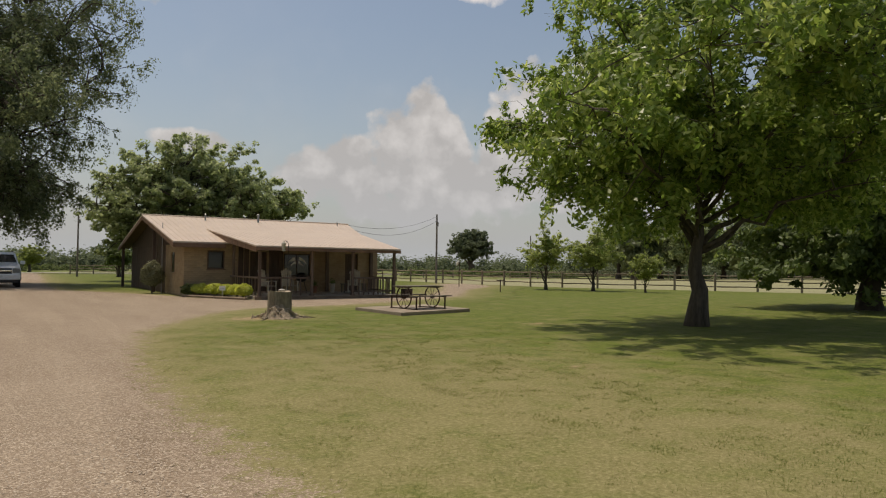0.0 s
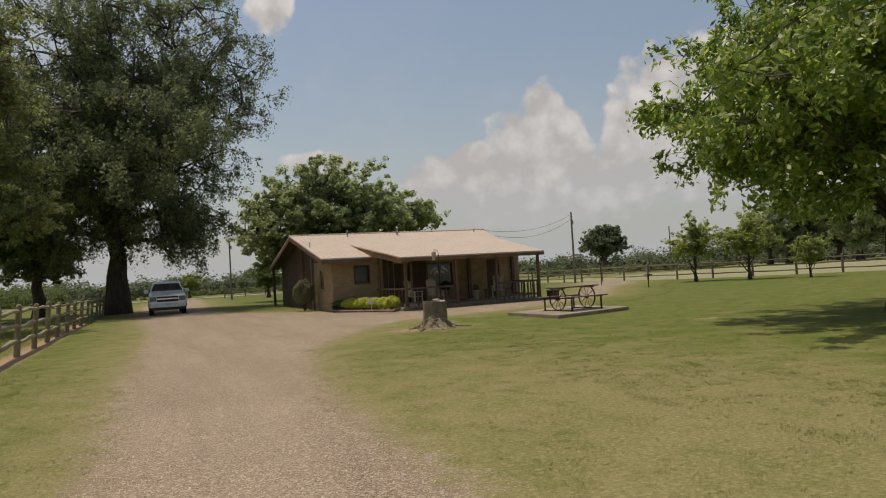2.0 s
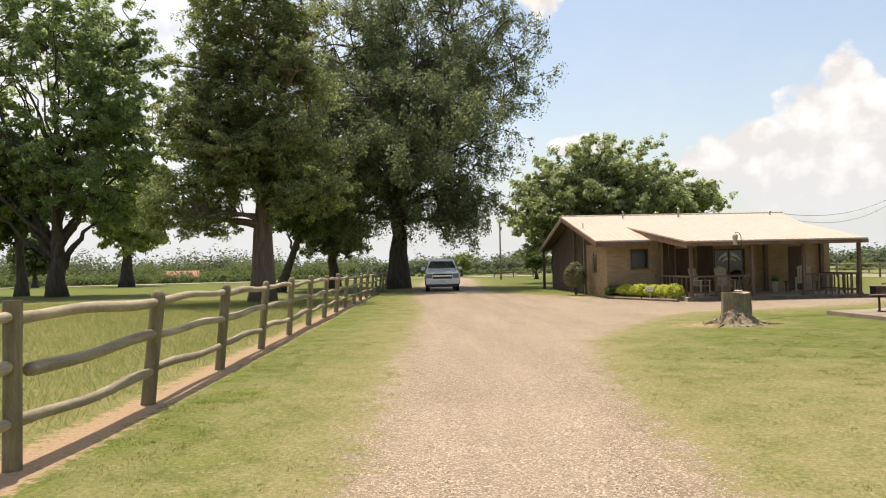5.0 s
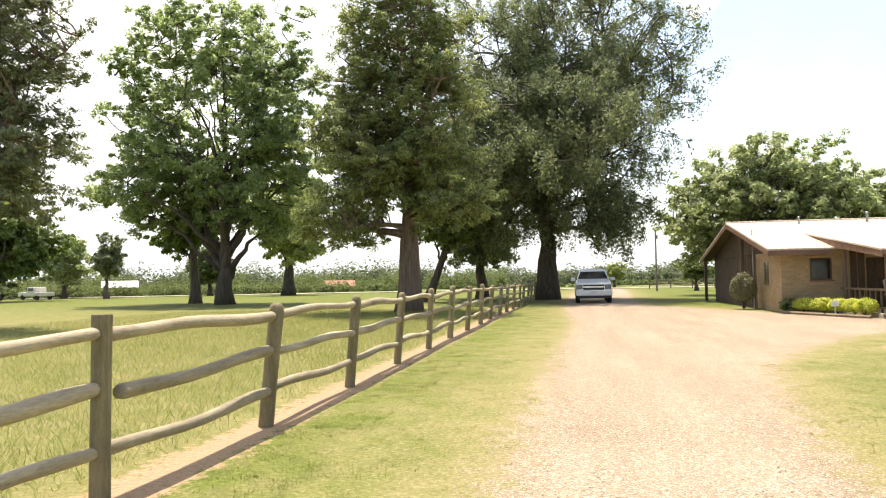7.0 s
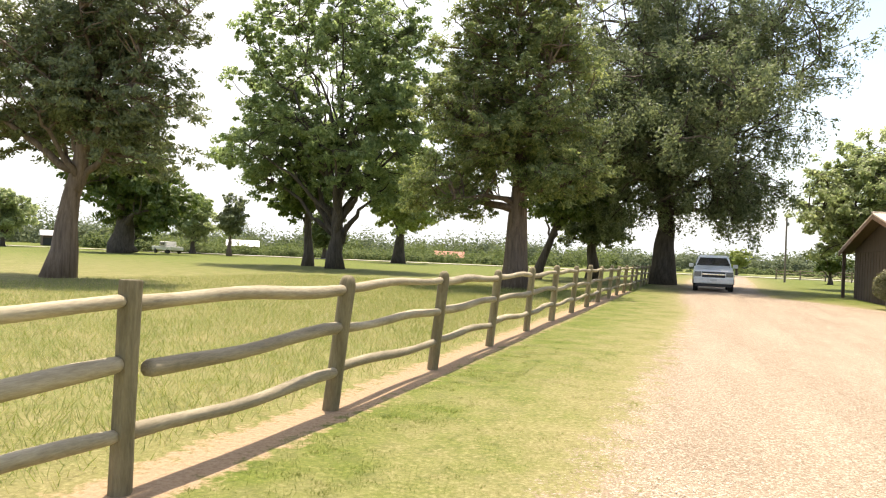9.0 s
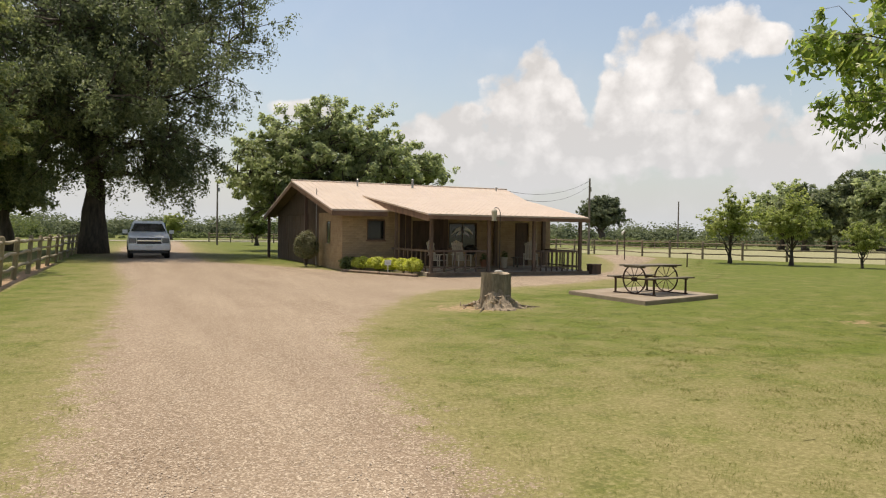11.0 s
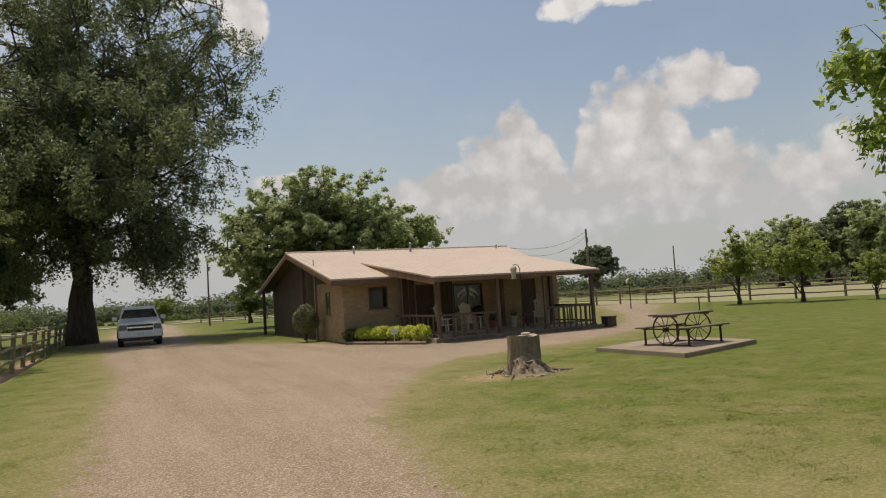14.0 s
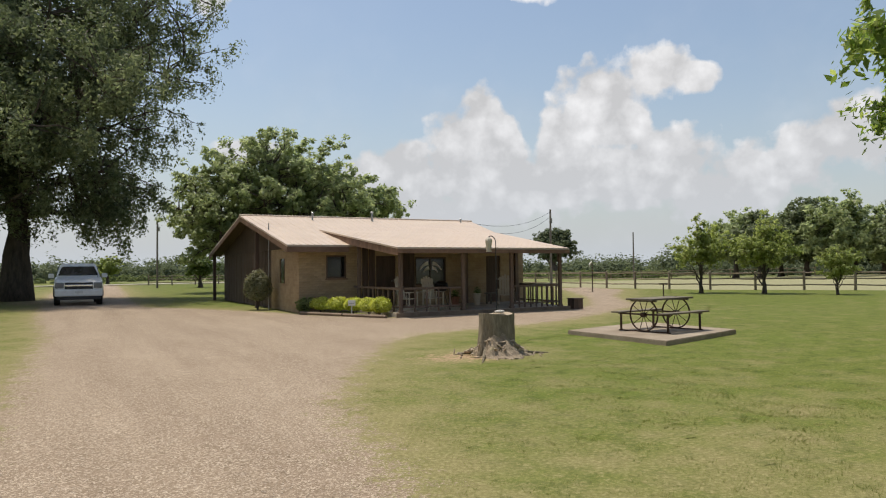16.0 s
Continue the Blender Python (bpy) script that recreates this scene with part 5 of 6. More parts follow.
def stump():
    s = thing("tree_stump", "broad grey tree stump crumbling into rotten wood at its foot", "stump", (7.56, 9.1, 0))
    bm = bmesh.new()
    rows, n = [], 36
    rng = np.random.default_rng(5)
    ph = rng.uniform(0, 6.28, 4)
    for z in (-0.12, 0.0, 0.06, 0.14, 0.24, 0.38, 0.55, 0.7, 0.775):
        ringv = []
        for k in range(n):
            a = 2 * math.pi * k / n
            flare = 0.2 * math.exp(-max(z, 0) / 0.22)
            lobe = 1 + flare * (0.5 + 0.9 * max(0, math.sin(5 * a + ph[0])) + 0.5 * max(0, math.sin(3 * a + ph[1])))
            r = (0.315 + 0.02 * math.sin(7 * a + ph[2] + z * 3) + 0.012 * math.sin(13 * a + ph[3])) * lobe + rng.uniform(-0.008, 0.008)
            ringv.append(bm.verts.new((r * math.cos(a), r * math.sin(a), z + (0.02 * math.sin(2 * a + 1) if z > 0.7 else 0))))
        rows.append(ringv)
    for a, b in zip(rows, rows[1:]):
        for k in range(n):
            bm.faces.new((a[k], a[(k + 1) % n], b[(k + 1) % n], b[k]))
    part("bark", bm, M_STUMP, s, smooth=True)
    bm = bmesh.new()
    c = bm.verts.new((0.02, 0, 0.77))
    rim = [bm.verts.new((v[0] * 0.985, v[1] * 0.985, 0.765 + 0.02 * math.sin(4 * math.pi * k / n + 1))) for k, v in enumerate([(0.315 * math.cos(2 * math.pi * k / n), 0.315 * math.sin(2 * math.pi * k / n)) for k in range(n)])]
    for k in range(n):
        bm.faces.new((c, rim[k], rim[(k + 1) % n]))
    part("cut_top", bm, M_CUTWOOD, s, "weathered saw-cut top")
    for a, ln in ((0.6, 0.25), (2.3, 0.3), (3.6, 0.7), (4.6, 0.2), (5.7, 0.55)):
        q = [(0.33 * math.cos(a), 0.33 * math.sin(a), 0.1), (0.5 * math.cos(a + 0.1), 0.5 * math.sin(a + 0.1), 0.045), ((0.5 + ln) * math.cos(a + 0.35), (0.5 + ln) * math.sin(a + 0.35), 0.0)]
        part("root", tube(q, [0.07, 0.035, 0.012], 7, rough=0.2), M_STUMP, s, smooth=True)
    # crumbling rotten wood and soil heaped round the foot
    bm = bmesh.new()
    rows, n = [], 72
    for i in range(15):
        row = []
        for k in range(n):
            a = 2 * math.pi * k / n
            reach = 0.58 + 0.16 * math.sin(a + 2.6) + 0.12 * math.sin(3 * a + 1) + 0.06 * math.sin(7 * a)
            d = 0.27 + (reach - 0.27) * i / 14
            hill = (0.2 + 0.24 * max(0.0, math.cos(a - 4.3))) * (1 - i / 14) ** 1.5
            lump = 0.1 * noise.noise(Vector((d * math.cos(a) * 9, d * math.sin(a) * 9, 3))) + 0.06 * noise.noise(Vector((d * math.cos(a) * 23, d * math.sin(a) * 23, 8)))
            row.append(bm.verts.new((d * math.cos(a), d * math.sin(a), hill + lump * (1 - (i / 14) ** 3) + 0.012 - 0.03 * (i == 14))))
        rows.append(row)
    for p, q in zip(rows, rows[1:]):
        for k in range(n):
            bm.faces.new((p[k], q[k], q[(k + 1) % n], p[(k + 1) % n]))
    part("debris", bm, M_DEBRIS, s, "crumbling tan rotten wood and soil")
    for k in range(54):
        a, d, w = rng.normal(4.2, 1.3), 0.36 + abs(rng.normal()) * 0.24, rng.uniform(0.012, 0.034)
        bm = bmesh.new()
        z = max(0.02, (0.2 + 0.24 * max(0.0, math.cos(a - 4.3))) * max(0.0, 1 - (d - 0.27) / 0.55) ** 1.5)
        m = Matrix.Translation((d * math.cos(a), d * math.sin(a), z)) @ Euler((rng.normal() * 0.5, rng.normal() * 0.5, rng.uniform(0, 6.28))).to_matrix().to_4x4() @ Matrix.Diagonal((w * rng.uniform(1.2, 4.5), w, w * 0.6, 1))
        bmesh.ops.create_icosphere(bm, subdivisions=1, radius=1.0, matrix=m)
        for v in bm.verts:
            v.co += Vector(rng.normal(size=3)) * w * 0.16
        part("chip", bm, M_RUBBLE, s)
    st = thing("flat_stone", "pale flat stone lying on the stump", "stone", (7.58, 9.0, 0.775))
    bm = bmesh.new()
    bmesh.ops.create_icosphere(bm, subdivisions=2, radius=0.085)
    for v in bm.verts:
        v.co = Vector((v.co.x * 1.3, v.co.y, v.co.z * 0.35 + 0.035)) * (1 + 0.08 * math.sin(9 * v.co.x + 5 * v.co.y))
    part("stone", bm, M_STONE, st, smooth=True)


stump()


def hook():
    k = thing("shepherd_hook", "black iron shepherd's hook with a hanging cream lantern feeder", "hook", (8.12, 9.95, 0))
    d = Vector((-0.75, 0.35, 0)).normalized()
    arc = [Vector((0, 0, -0.2)), Vector((0, 0, 1.0)), Vector((0.0, 0, 2.05))]
    for i in range(1, 10):
        a = 0.64 * math.pi * i / 9
        arc.append(Vector((0, 0, 2.12)) + d * (0.1 - 0.1 * math.cos(a)) + Vector((0, 0, 0.15 * math.sin(a))))
    part("rod", tube(arc, 0.009, 6), M_BLACK, k, smooth=True)
    e = arc[-1]
    f = part("lantern", tube([e + Vector((0, 0, -0.28)), e + Vector((0, 0, -0.08))], [0.045, 0.075], 8), M_CREAM, k, "cream body of the lantern feeder")
    part("roof", tube([e + Vector((0, 0, -0.08)), e + Vector((0, 0, -0.05)), e + Vector((0, 0, 0.0))], [0.075, 0.065, 0.012], 8), M_CREAM, f)
    part("tray", tube([e + Vector((0, 0, -0.3)), e + Vector((0, 0, -0.28))], [0.06, 0.06], 10), M_CREAM, f)


hook()


def slab():
    corners = [(11.25, 8.45), (14.6, 9.5), (14.6, 12.5), (11.2, 11.6)]
    bm = prism(corners, [-0.1] * 4, [0.1] * 4)
    bmesh.ops.bevel(bm, geom=[e for e in bm.edges], offset=0.015, segments=2, affect="EDGES")
    tagged(part("concrete_slab", bm, M_PAD), "low concrete pad set in the lawn under the picnic table", "slab")


slab()


def picnic_table():
    t = thing("picnic_table", "wagon-wheel picnic table of rusty iron and dark weathered boards", "table", (13.0, 10.35, 0.1), 11)
    for k in range(4):
        part("top_board", box(-0.86, -0.36 + 0.18 * k, 0.74, 0.86, -0.19 + 0.18 * k, 0.78, 0.006), M_TABLEWOOD, t)
    for sx in (-0.66, 0.66):
        part("top_cleat", box(sx - 0.03, -0.34, 0.70, sx + 0.03, 0.34, 0.738), M_TABLEWOOD, t)
        w = part("wagon_wheel", ring(bmesh.new(), (0, 0, 0), 0.375, 0.017), M_IRON, t, "spoked rusty wagon wheel")
        w.matrix_local = pose(sx, 0, 0.395, 0, 0, 90)
        part("hub", tube([(0, -0.07, 0), (0, 0.07, 0)], 0.055, 10), M_IRON, w)
        for k in range(10):
            a = 2 * math.pi * k / 10
            part("spoke", tube([(0.05 * math.cos(a), 0, 0.05 * math.sin(a)), (0.37 * math.cos(a), 0, 0.37 * math.sin(a))], 0.009, 5), M_IRON, w)
        part("cross_bar", box(sx - 0.02, -0.7, 0.39, sx + 0.02, 0.7, 0.425), M_IRON, t)
        for y in (-0.64, 0.64):
            part("leg", box(sx - 0.02, y - 0.02, 0.0, sx + 0.02, y + 0.02, 0.388), M_IRON, t)
        part("foot_bar", box(sx - 0.02, -0.7, 0.0, sx + 0.02, 0.7, 0.028), M_IRON, t)
    for y in (-0.64, 0.64):
        for k in (0, 1):
            part("bench_board", box(-0.86, y - 0.14 + 0.145 * k, 0.427, 0.86, y - 0.005 + 0.145 * k, 0.462, 0.005), M_TABLEWOOD, t)


picnic_table()


def yard_post(x, y, hgt, name, label, head):
    p = thing(name, label, "post", (x, y, float(roll(np.array(x), np.array(y)))))
    part("stem", tube([(0, 0, -0.2), (0, 0, hgt)], 0.035, 7), M_DARKWOOD, p)
    if head == "bar":
        part("crosspiece", box(-0.28, -0.06, hgt - 0.03, 0.28, 0.06, hgt + 0.03, 0.008), M_DARKWOOD, p)
    else:
        bm = tube([(0, -0.02, 0), (0, 0.03, 0), (0, 0.08, 0)], [0.22, 0.17, 0.05], 14)
        d = part("dish", bm, M_WHITE, p, "white dish")
        d.matrix_local = pose(-0.15, 0, hgt - 0.05, 25, 0, 40)
        part("arm", tube([(0, 0, hgt), (-0.12, 0.03, hgt - 0.05)], 0.02, 6), M_GREYMETAL, p)
    return p


yard_post(27.4, 24.4, 0.75, "tie_post", "short dark wooden post with a crosspiece in the lawn", "bar")
yard_post(30.7, 33.8, 1.9, "dish_post", "grey post with a small white dish", "dish")

# ---- rail fences ----
def log_between(a, b, r, rng, wob=0.03, sides=9):
    a, b = Vector(a), Vector(b)
    n = 9
    side = Vector((0, 0, 1)).cross(b - a).normalized()
    p1, p2 = rng.uniform(0, 6.28, 2)
    pts, rad = [], []
    for i in range(n):
        f = i / (n - 1)
        bow = math.sin(math.pi * f)
        pts.append(a.lerp(b, f) + Vector((0, 0, wob * bow * math.sin(4.2 * f + p1))) + side * wob * 0.7 * bow * math.sin(3.5 * f + p2))
        rad.append(r * (1.0 + 0.1 * math.sin(5 * f + p2)) * (0.8 if i in (0, n - 1) else 1))
    pts.insert(1, pts[0].lerp(pts[1], 0.12)), rad.insert(1, r * 1.02)
    pts.insert(-1, pts[-1].lerp(pts[-2], 0.12)), rad.insert(-1, r * 0.98)
    return tube(pts, rad, sides, True, 0.03)


def left_fence():
    f = thing("rail_fence", "weathered three-rail log fence along the gravel drive", "fence")
    rng = np.random.default_rng(12)
    ys = [-10.7, -7.9, -5.1, -2.25] + [0.45 + 2.82 * k + 0.012 * k * k for k in range(16)]
    tops = []
    for k, y in enumerate(ys):
        x = FENCE_X + rng.uniform(-0.03, 0.03) + 0.012 * max(y - 20, 0)
        lean = rng.uniform(-0.02, 0.02, 2) + np.array([0.08 if y > 0 else 0.0, 0.0])
        r = 0.074 + rng.uniform(-0.006, 0.008)
        h = 1.36 + rng.uniform(-0.04, 0.04)
        flat = k == 3
        zz = [-0.3, 0.0, 0.4, 0.8, h - 0.09, h - 0.03, h] if not flat else [-0.3, 0.0, 0.4, 0.8, h - 0.05, h - 0.01, h]
        rr = [r * 1.04, r * 1.03, r, r * 0.98, r * 1.02, r * (0.85 if not flat else 1.0), r * (0.45 if not flat else 0.96)]
        part("post", tube([(x + lean[0] * z, y + lean[1] * z, z) for z in zz], rr, 11, True, 0.03), M_POST, f, smooth=not flat)
        tops.append((x, y, r, lean[0]))
    for (xa, ya, ra, la), (xb, yb, rb, lb) in zip(tops, tops[1:]):
        for z, r in ((1.19, 0.05), (0.8, 0.052), (0.39, 0.052)):
            dz = rng.uniform(-0.025, 0.025, 2)
            dx = rng.uniform(-0.012, 0.012, 2)
            if z == 0.8 and abs(ya + 2.25) < 0.01:
                part("rail", log_between((xa + 0.06, ya + ra + 0.05, 0.77), (xb + lb * z, yb - rb * 0.75, 0.82), 0.06, rng, 0.03), M_RAIL, f, "loose rail with a thick sawn end", smooth=True)
                continue
            part("rail", log_between((xa + dx[0] + la * z, ya + ra * 0.75, z + dz[0]), (xb + dx[1] + lb * z, yb - rb * 0.75, z + dz[1]), r * rng.uniform(0.9, 1.12), rng, 0.035), M_RAIL, f, smooth=True)


left_fence()


def far_fence():
    f = thing("field_fence", "brown three-rail wooden fence round the far side of the lawn", "fence")
    rng = np.random.default_rng(14)
    P = np.array(RIGHT_FENCE, float)
    seg = np.hypot(*np.diff(P, axis=0).T)
    s = np.concatenate([[0], np.cumsum(seg)])
    at = np.arange(0, s[-1], 2.9)
    x, y = np.interp(at, s, P[:, 0]), np.interp(at, s, P[:, 1])
    z = roll(x, y)
    for a in range(len(x)):
        h = 1.3 + rng.uniform(-0.05, 0.05)
        part("post", tube([(x[a], y[a], z[a] - 0.3), (x[a], y[a], z[a] + h - 0.04), (x[a], y[a], z[a] + h)], [0.085, 0.08, 0.04], 7), M_FARPOST, f)
        if a:
            for hz in (0.35, 0.75, 1.15):
                d = rng.uniform(-0.03, 0.03, 2)
                part("rail", log_between((x[a - 1], y[a - 1], z[a - 1] + hz + d[0]), (x[a], y[a], z[a] + hz + d[1]), 0.045, rng, 0.02, 5), M_FARPOST, f)
    g = thing("pasture_fence", "thin far fence of posts and rails across the hay field", "fence")
    xs = np.arange(40, 96, 4.0)
    for k, xx in enumerate(xs):
        yy = 78 - 0.35 * (xx - 40)
        zz = float(roll(np.array(xx), np.array(yy)))
        part("post", tube([(xx, yy, zz - 0.3), (xx, yy, zz + 1.2)], 0.08, 6), M_FARPOST, g)
        if k:
            px, py = xs[k - 1], 78 - 0.35 * (xs[k - 1] - 40)
            pz = float(roll(np.array(px), np.array(py)))
            for hz in (0.5, 1.05):
                part("rail", tube([(px, py, pz + hz), (xx, yy, zz + hz)], 0.045, 5), M_FARPOST, g)


far_fence()


# ---- parked car ----
def loft(rows, mat_caps=True):
    """Skin through rows of points of equal count."""
    bm = bmesh.new()
    vs = [[bm.verts.new(p) for p in r] for r in rows]
    n = len(rows[0])
    for a, b in zip(vs, vs[1:]):
        for k in range(n):
            bm.faces.new((a[k], a[(k + 1) % n], b[(k + 1) % n], b[k]))
    bm.faces.new(vs[0][::-1]), bm.faces.new(vs[-1])
    bmesh.ops.recalc_face_normals(bm, faces=bm.faces)
    return bm


def car():
    c = thing("sport_utility_vehicle", "silver four-door sport utility vehicle parked on the drive facing out", "car", (1.12, 39.5, 0.02))
    c.scale = (1.08, 1.08, 1.08)

    def section(y, w, z0, z1, tuck=0.9):
        return [(-w * tuck, y, z0), (w * tuck, y, z0), (w, y, z0 + 0.25), (w, y, z0 + (z1 - z0) * 0.75), (w * 0.95, y, z1), (-w * 0.95, y, z1), (-w, y, z0 + (z1 - z0) * 0.75), (-w, y, z0 + 0.25)]

    body = [section(-2.56, 0.88, 0.5, 1.04), section(-2.5, 0.95, 0.44, 1.1), section(-2.25, 0.99, 0.4, 1.16), section(-1.35, 1.0, 0.38, 1.29), section(0.0, 1.0, 0.38, 1.3), section(2.2, 1.0, 0.4, 1.3), section(2.5, 0.97, 0.45, 1.27), section(2.58, 0.92, 0.5, 1.2)]
    bm = loft(body)
    bmesh.ops.bevel(bm, geom=[e for e in bm.edges if e.calc_face_angle(0) > 0.6], offset=0.025, segments=2, affect="EDGES")
    b = part("body", bm, M_CARPAINT, c, "silver painted body", smooth=False)

    def cab(y0, y1, wb, z0, wt, z1, inset):
        return [[(-wb, y0, z0), (wb, y0, z0), (wt, y0 + inset, z1), (-wt, y0 + inset, z1)], [(-wb, y1, z0), (wb, y1, z0), (wt, y1 - 0.2, z1), (-wt, y1 - 0.2, z1)]]

    bm = loft(cab(-1.3, 2.5, 0.92, 1.28, 0.74, 1.92, 0.62))
    bmesh.ops.bevel(bm, geom=[e for e in bm.edges], offset=0.05, segments=3, affect="EDGES")
    cabin = part("cabin", bm, M_CARPAINT, c)
    ws = bmesh.new()
    q = [ws.verts.new(p) for p in ((-0.83, -1.23, 1.36), (0.83, -1.23, 1.36), (0.67, -0.86, 1.75), (-0.67, -0.86, 1.75))]
    f = ws.faces.new(q)
    r = bmesh.ops.extrude_face_region(ws, geom=[f])
    bmesh.ops.translate(ws, verts=[v for v in r["geom"] if isinstance(v, bmesh.types.BMVert)], vec=(0, -0.035, 0.03))
    bmesh.ops.recalc_face_normals(ws, faces=ws.faces)
    part("windscreen", ws, M_GLASS, cabin, "dark windscreen")
    for sx in (-1, 1):
        for y0, y1 in ((-0.55, 0.35), (0.42, 1.25), (1.32, 2.05)):
            sw = bmesh.new()
            q = [sw.verts.new((sx * wv, yv, zv)) for wv, yv, zv in ((0.90, y0, 1.37), (0.90, y1, 1.37), (0.79, y1 - 0.05, 1.8), (0.79, y0 + 0.1, 1.8))]
            fc = sw.faces.new(q)
            r = bmesh.ops.extrude_face_region(sw, geom=[fc])
            bmesh.ops.translate(sw, verts=[v for v in r["geom"] if isinstance(v, bmesh.types.BMVert)], vec=(sx * 0.02, 0, 0))
            part("side_window", sw, M_GLASS, cabin)
        m = part("wing_mirror", box(sx * 1.0 if sx > 0 else -1.24, -1.02, 1.25, 1.24 if sx > 0 else -1.0, -0.88, 1.45, 0.04), M_CARPAINT, c)
        hl = part("headlight", box(0.6 if sx > 0 else -0.95, -2.58, 0.79, 0.95 if sx > 0 else -0.6, -2.42, 1.04, 0.03), M_HEADLAMP, b, "smoky headlight")
        part("fog_lamp", box(0.62 if sx > 0 else -0.8, -2.6, 0.55, 0.8 if sx > 0 else -0.62, -2.5, 0.66, 0.02), M_LAMPGLASS, b)
        part("roof_rail", tube([(sx * 0.64, -0.4, 1.93), (sx * 0.64, -0.3, 1.98), (sx * 0.64, 2.0, 1.98), (sx * 0.64, 2.15, 1.92)], 0.02, 6), M_PLASTIC, cabin)
        for y in (-1.6, 1.5):
            t = part("wheel", tube([(sx * 0.74, y, 0.39), (sx * 0.76, y, 0.39), (sx * 0.98, y, 0.39), (sx * 1.0, y, 0.39)], [0.33, 0.39, 0.39, 0.33], 24), M_RUBBER, c, "black tyre")
            part("rim", tube([(sx * 0.99, y, 0.39), (sx * 1.008, y, 0.39)], [0.25, 0.22], 16), M_CHROME, t)
            arch = bmesh.new()
            pts = [(sx * 1.004, y + 0.47 * math.cos(a), 0.39 + 0.47 * math.sin(a)) for a in np.linspace(0.05, math.pi - 0.05, 12)]
            part("wheel_arch", tube(pts, 0.03, 6), M_PLASTIC, b)
    gr = part("grille", box(-0.57, -2.585, 0.75, 0.57, -2.5, 1.04, 0.015), M_PLASTIC, b, "black grille")
    part("grille_bar", box(-0.57, -2.61, 0.87, 0.57, -2.575, 0.95, 0.01), M_CHROME, gr)
    part("emblem", box(-0.09, -2.625, 0.875, 0.09, -2.612, 0.945, 0.004), M_CHROME, gr)
    bp = part("bumper", box(-0.97, -2.66, 0.42, 0.97, -2.42, 0.73, 0.06), M_CARPAINT, b)
    part("number_plate", box(-0.16, -2.675, 0.56, 0.16, -2.662, 0.68, 0.004), M_WHITE, bp, "plain pale number plate")
    part("air_dam", box(-0.88, -2.6, 0.27, 0.88, -2.36, 0.418, 0.03), M_PLASTIC, bp)
    part("antenna", tube([(0.8, -1.5, 1.2), (0.82, -1.4, 1.95)], 0.006, 5), M_PLASTIC, c)


car()


# ---- poles and wires ----
def utility_pole(x, y, hgt, label, arm=True):
    z = float(roll(np.array(x), np.array(y)))
    p = thing("utility_pole", label, "pole", (x, y, z), 40, "utility poles")
    part("shaft", tube([(0, 0, -0.4), (0, 0, hgt)], [0.11, 0.075], 9), M_POLE, p)
    if arm:
        part("insulator", tube([(0.12, 0, hgt - 0.5), (0.2, 0, hgt - 0.4)], 0.05, 8), M_GREYMETAL, p)
        part("fuse_box", box(0.08, -0.1, hgt - 1.1, 0.28, 0.1, hgt - 0.7, 0.02), M_GREYMETAL, p)


utility_pole(35.5, 44.6, 6.4, "bare grey wooden utility pole by the far fence")
utility_pole(66, 67.5, 6.2, "slender grey utility pole in the hay field", False)
utility_pole(8.9, 75, 6.9, "grey wooden utility pole by the road")


def wire(a, b, sag, name="overhead_wire"):
    a, b = Vector(a), Vector(b)
    pts = [a.lerp(b, i / 14) + Vector((0, 0, -sag * 4 * (i / 14) * (1 - i / 14))) for i in range(15)]
    w = tagged(part(name, tube(pts, 0.013, 4), M_BLACK), "thin black overhead wire strung from the pole", "wire")
    return w


wire((35.5, 44.6, 6.2), (19.6, 31.6, 4.3), 0.7)
wire((35.5, 44.6, 5.8), (19.8, 32.2, 4.25), 1.0)

# ---- trees ----
tree("pecan_tree", "broad leafy pecan tree with a forked dark trunk on the lawn", (17.0, 2.0, 0), (0.25, 3.9),
     [(1.4, -0.2, 7.8, 4.6, 4.8, 3.8), (-2.2, 1.2, 5.0, 2.9, 2.6, 1.9), (3.6, -1.0, 4.7, 3.8, 3.4, 1.9), (1.2, 2.6, 4.8, 3.8, 3.0, 2.0), (1.0, -2.8, 5.4, 3.8, 2.8, 1.9), (6.0, 0.3, 5.6, 2.8, 3.0, 2.3), (-4.0, 1.9, 6.0, 2.3, 2.2, 1.5), (-1.8, 1.0, 8.8, 2.5, 2.6, 2.0),
      (5.2, -0.6, 3.6, 2.6, 2.4, 1.3), (-2.2, -2.6, 6.0, 2.8, 2.6, 1.9), (-4.2, -1.0, 5.4, 1.9, 2.0, 1.2), (-4.6, 1.0, 4.6, 1.8, 1.9, 1.3), (-2.8, 0.2, 3.6, 2.3, 2.2, 1.1), (-0.6, 2.4, 3.4, 2.6, 2.0, 1.0), (-0.6, -5.0, 6.6, 3.2, 2.2, 1.9), (3.4, -4.6, 6.0, 3.4, 2.4, 1.9), (-5.6, -2.2, 5.2, 2.0, 1.9, 1.2), (-5.0, -4.8, 6.6, 2.2, 1.9, 1.4), (-6.6, -1.2, 4.4, 1.3, 1.3, 0.9), (-2.6, -5.2, 7.0, 2.4, 2.0, 1.6), (-1.2, -0.2, 10.6, 2.2, 2.4, 1.8)],
     600, 185, 0.72, 0.1, M_PECAN, seed=3, limbs=22, shell=0.5, flat=0.6, aspect=0.4, fork=0.5, lean=(0.25, 0.1), droop=0.4)
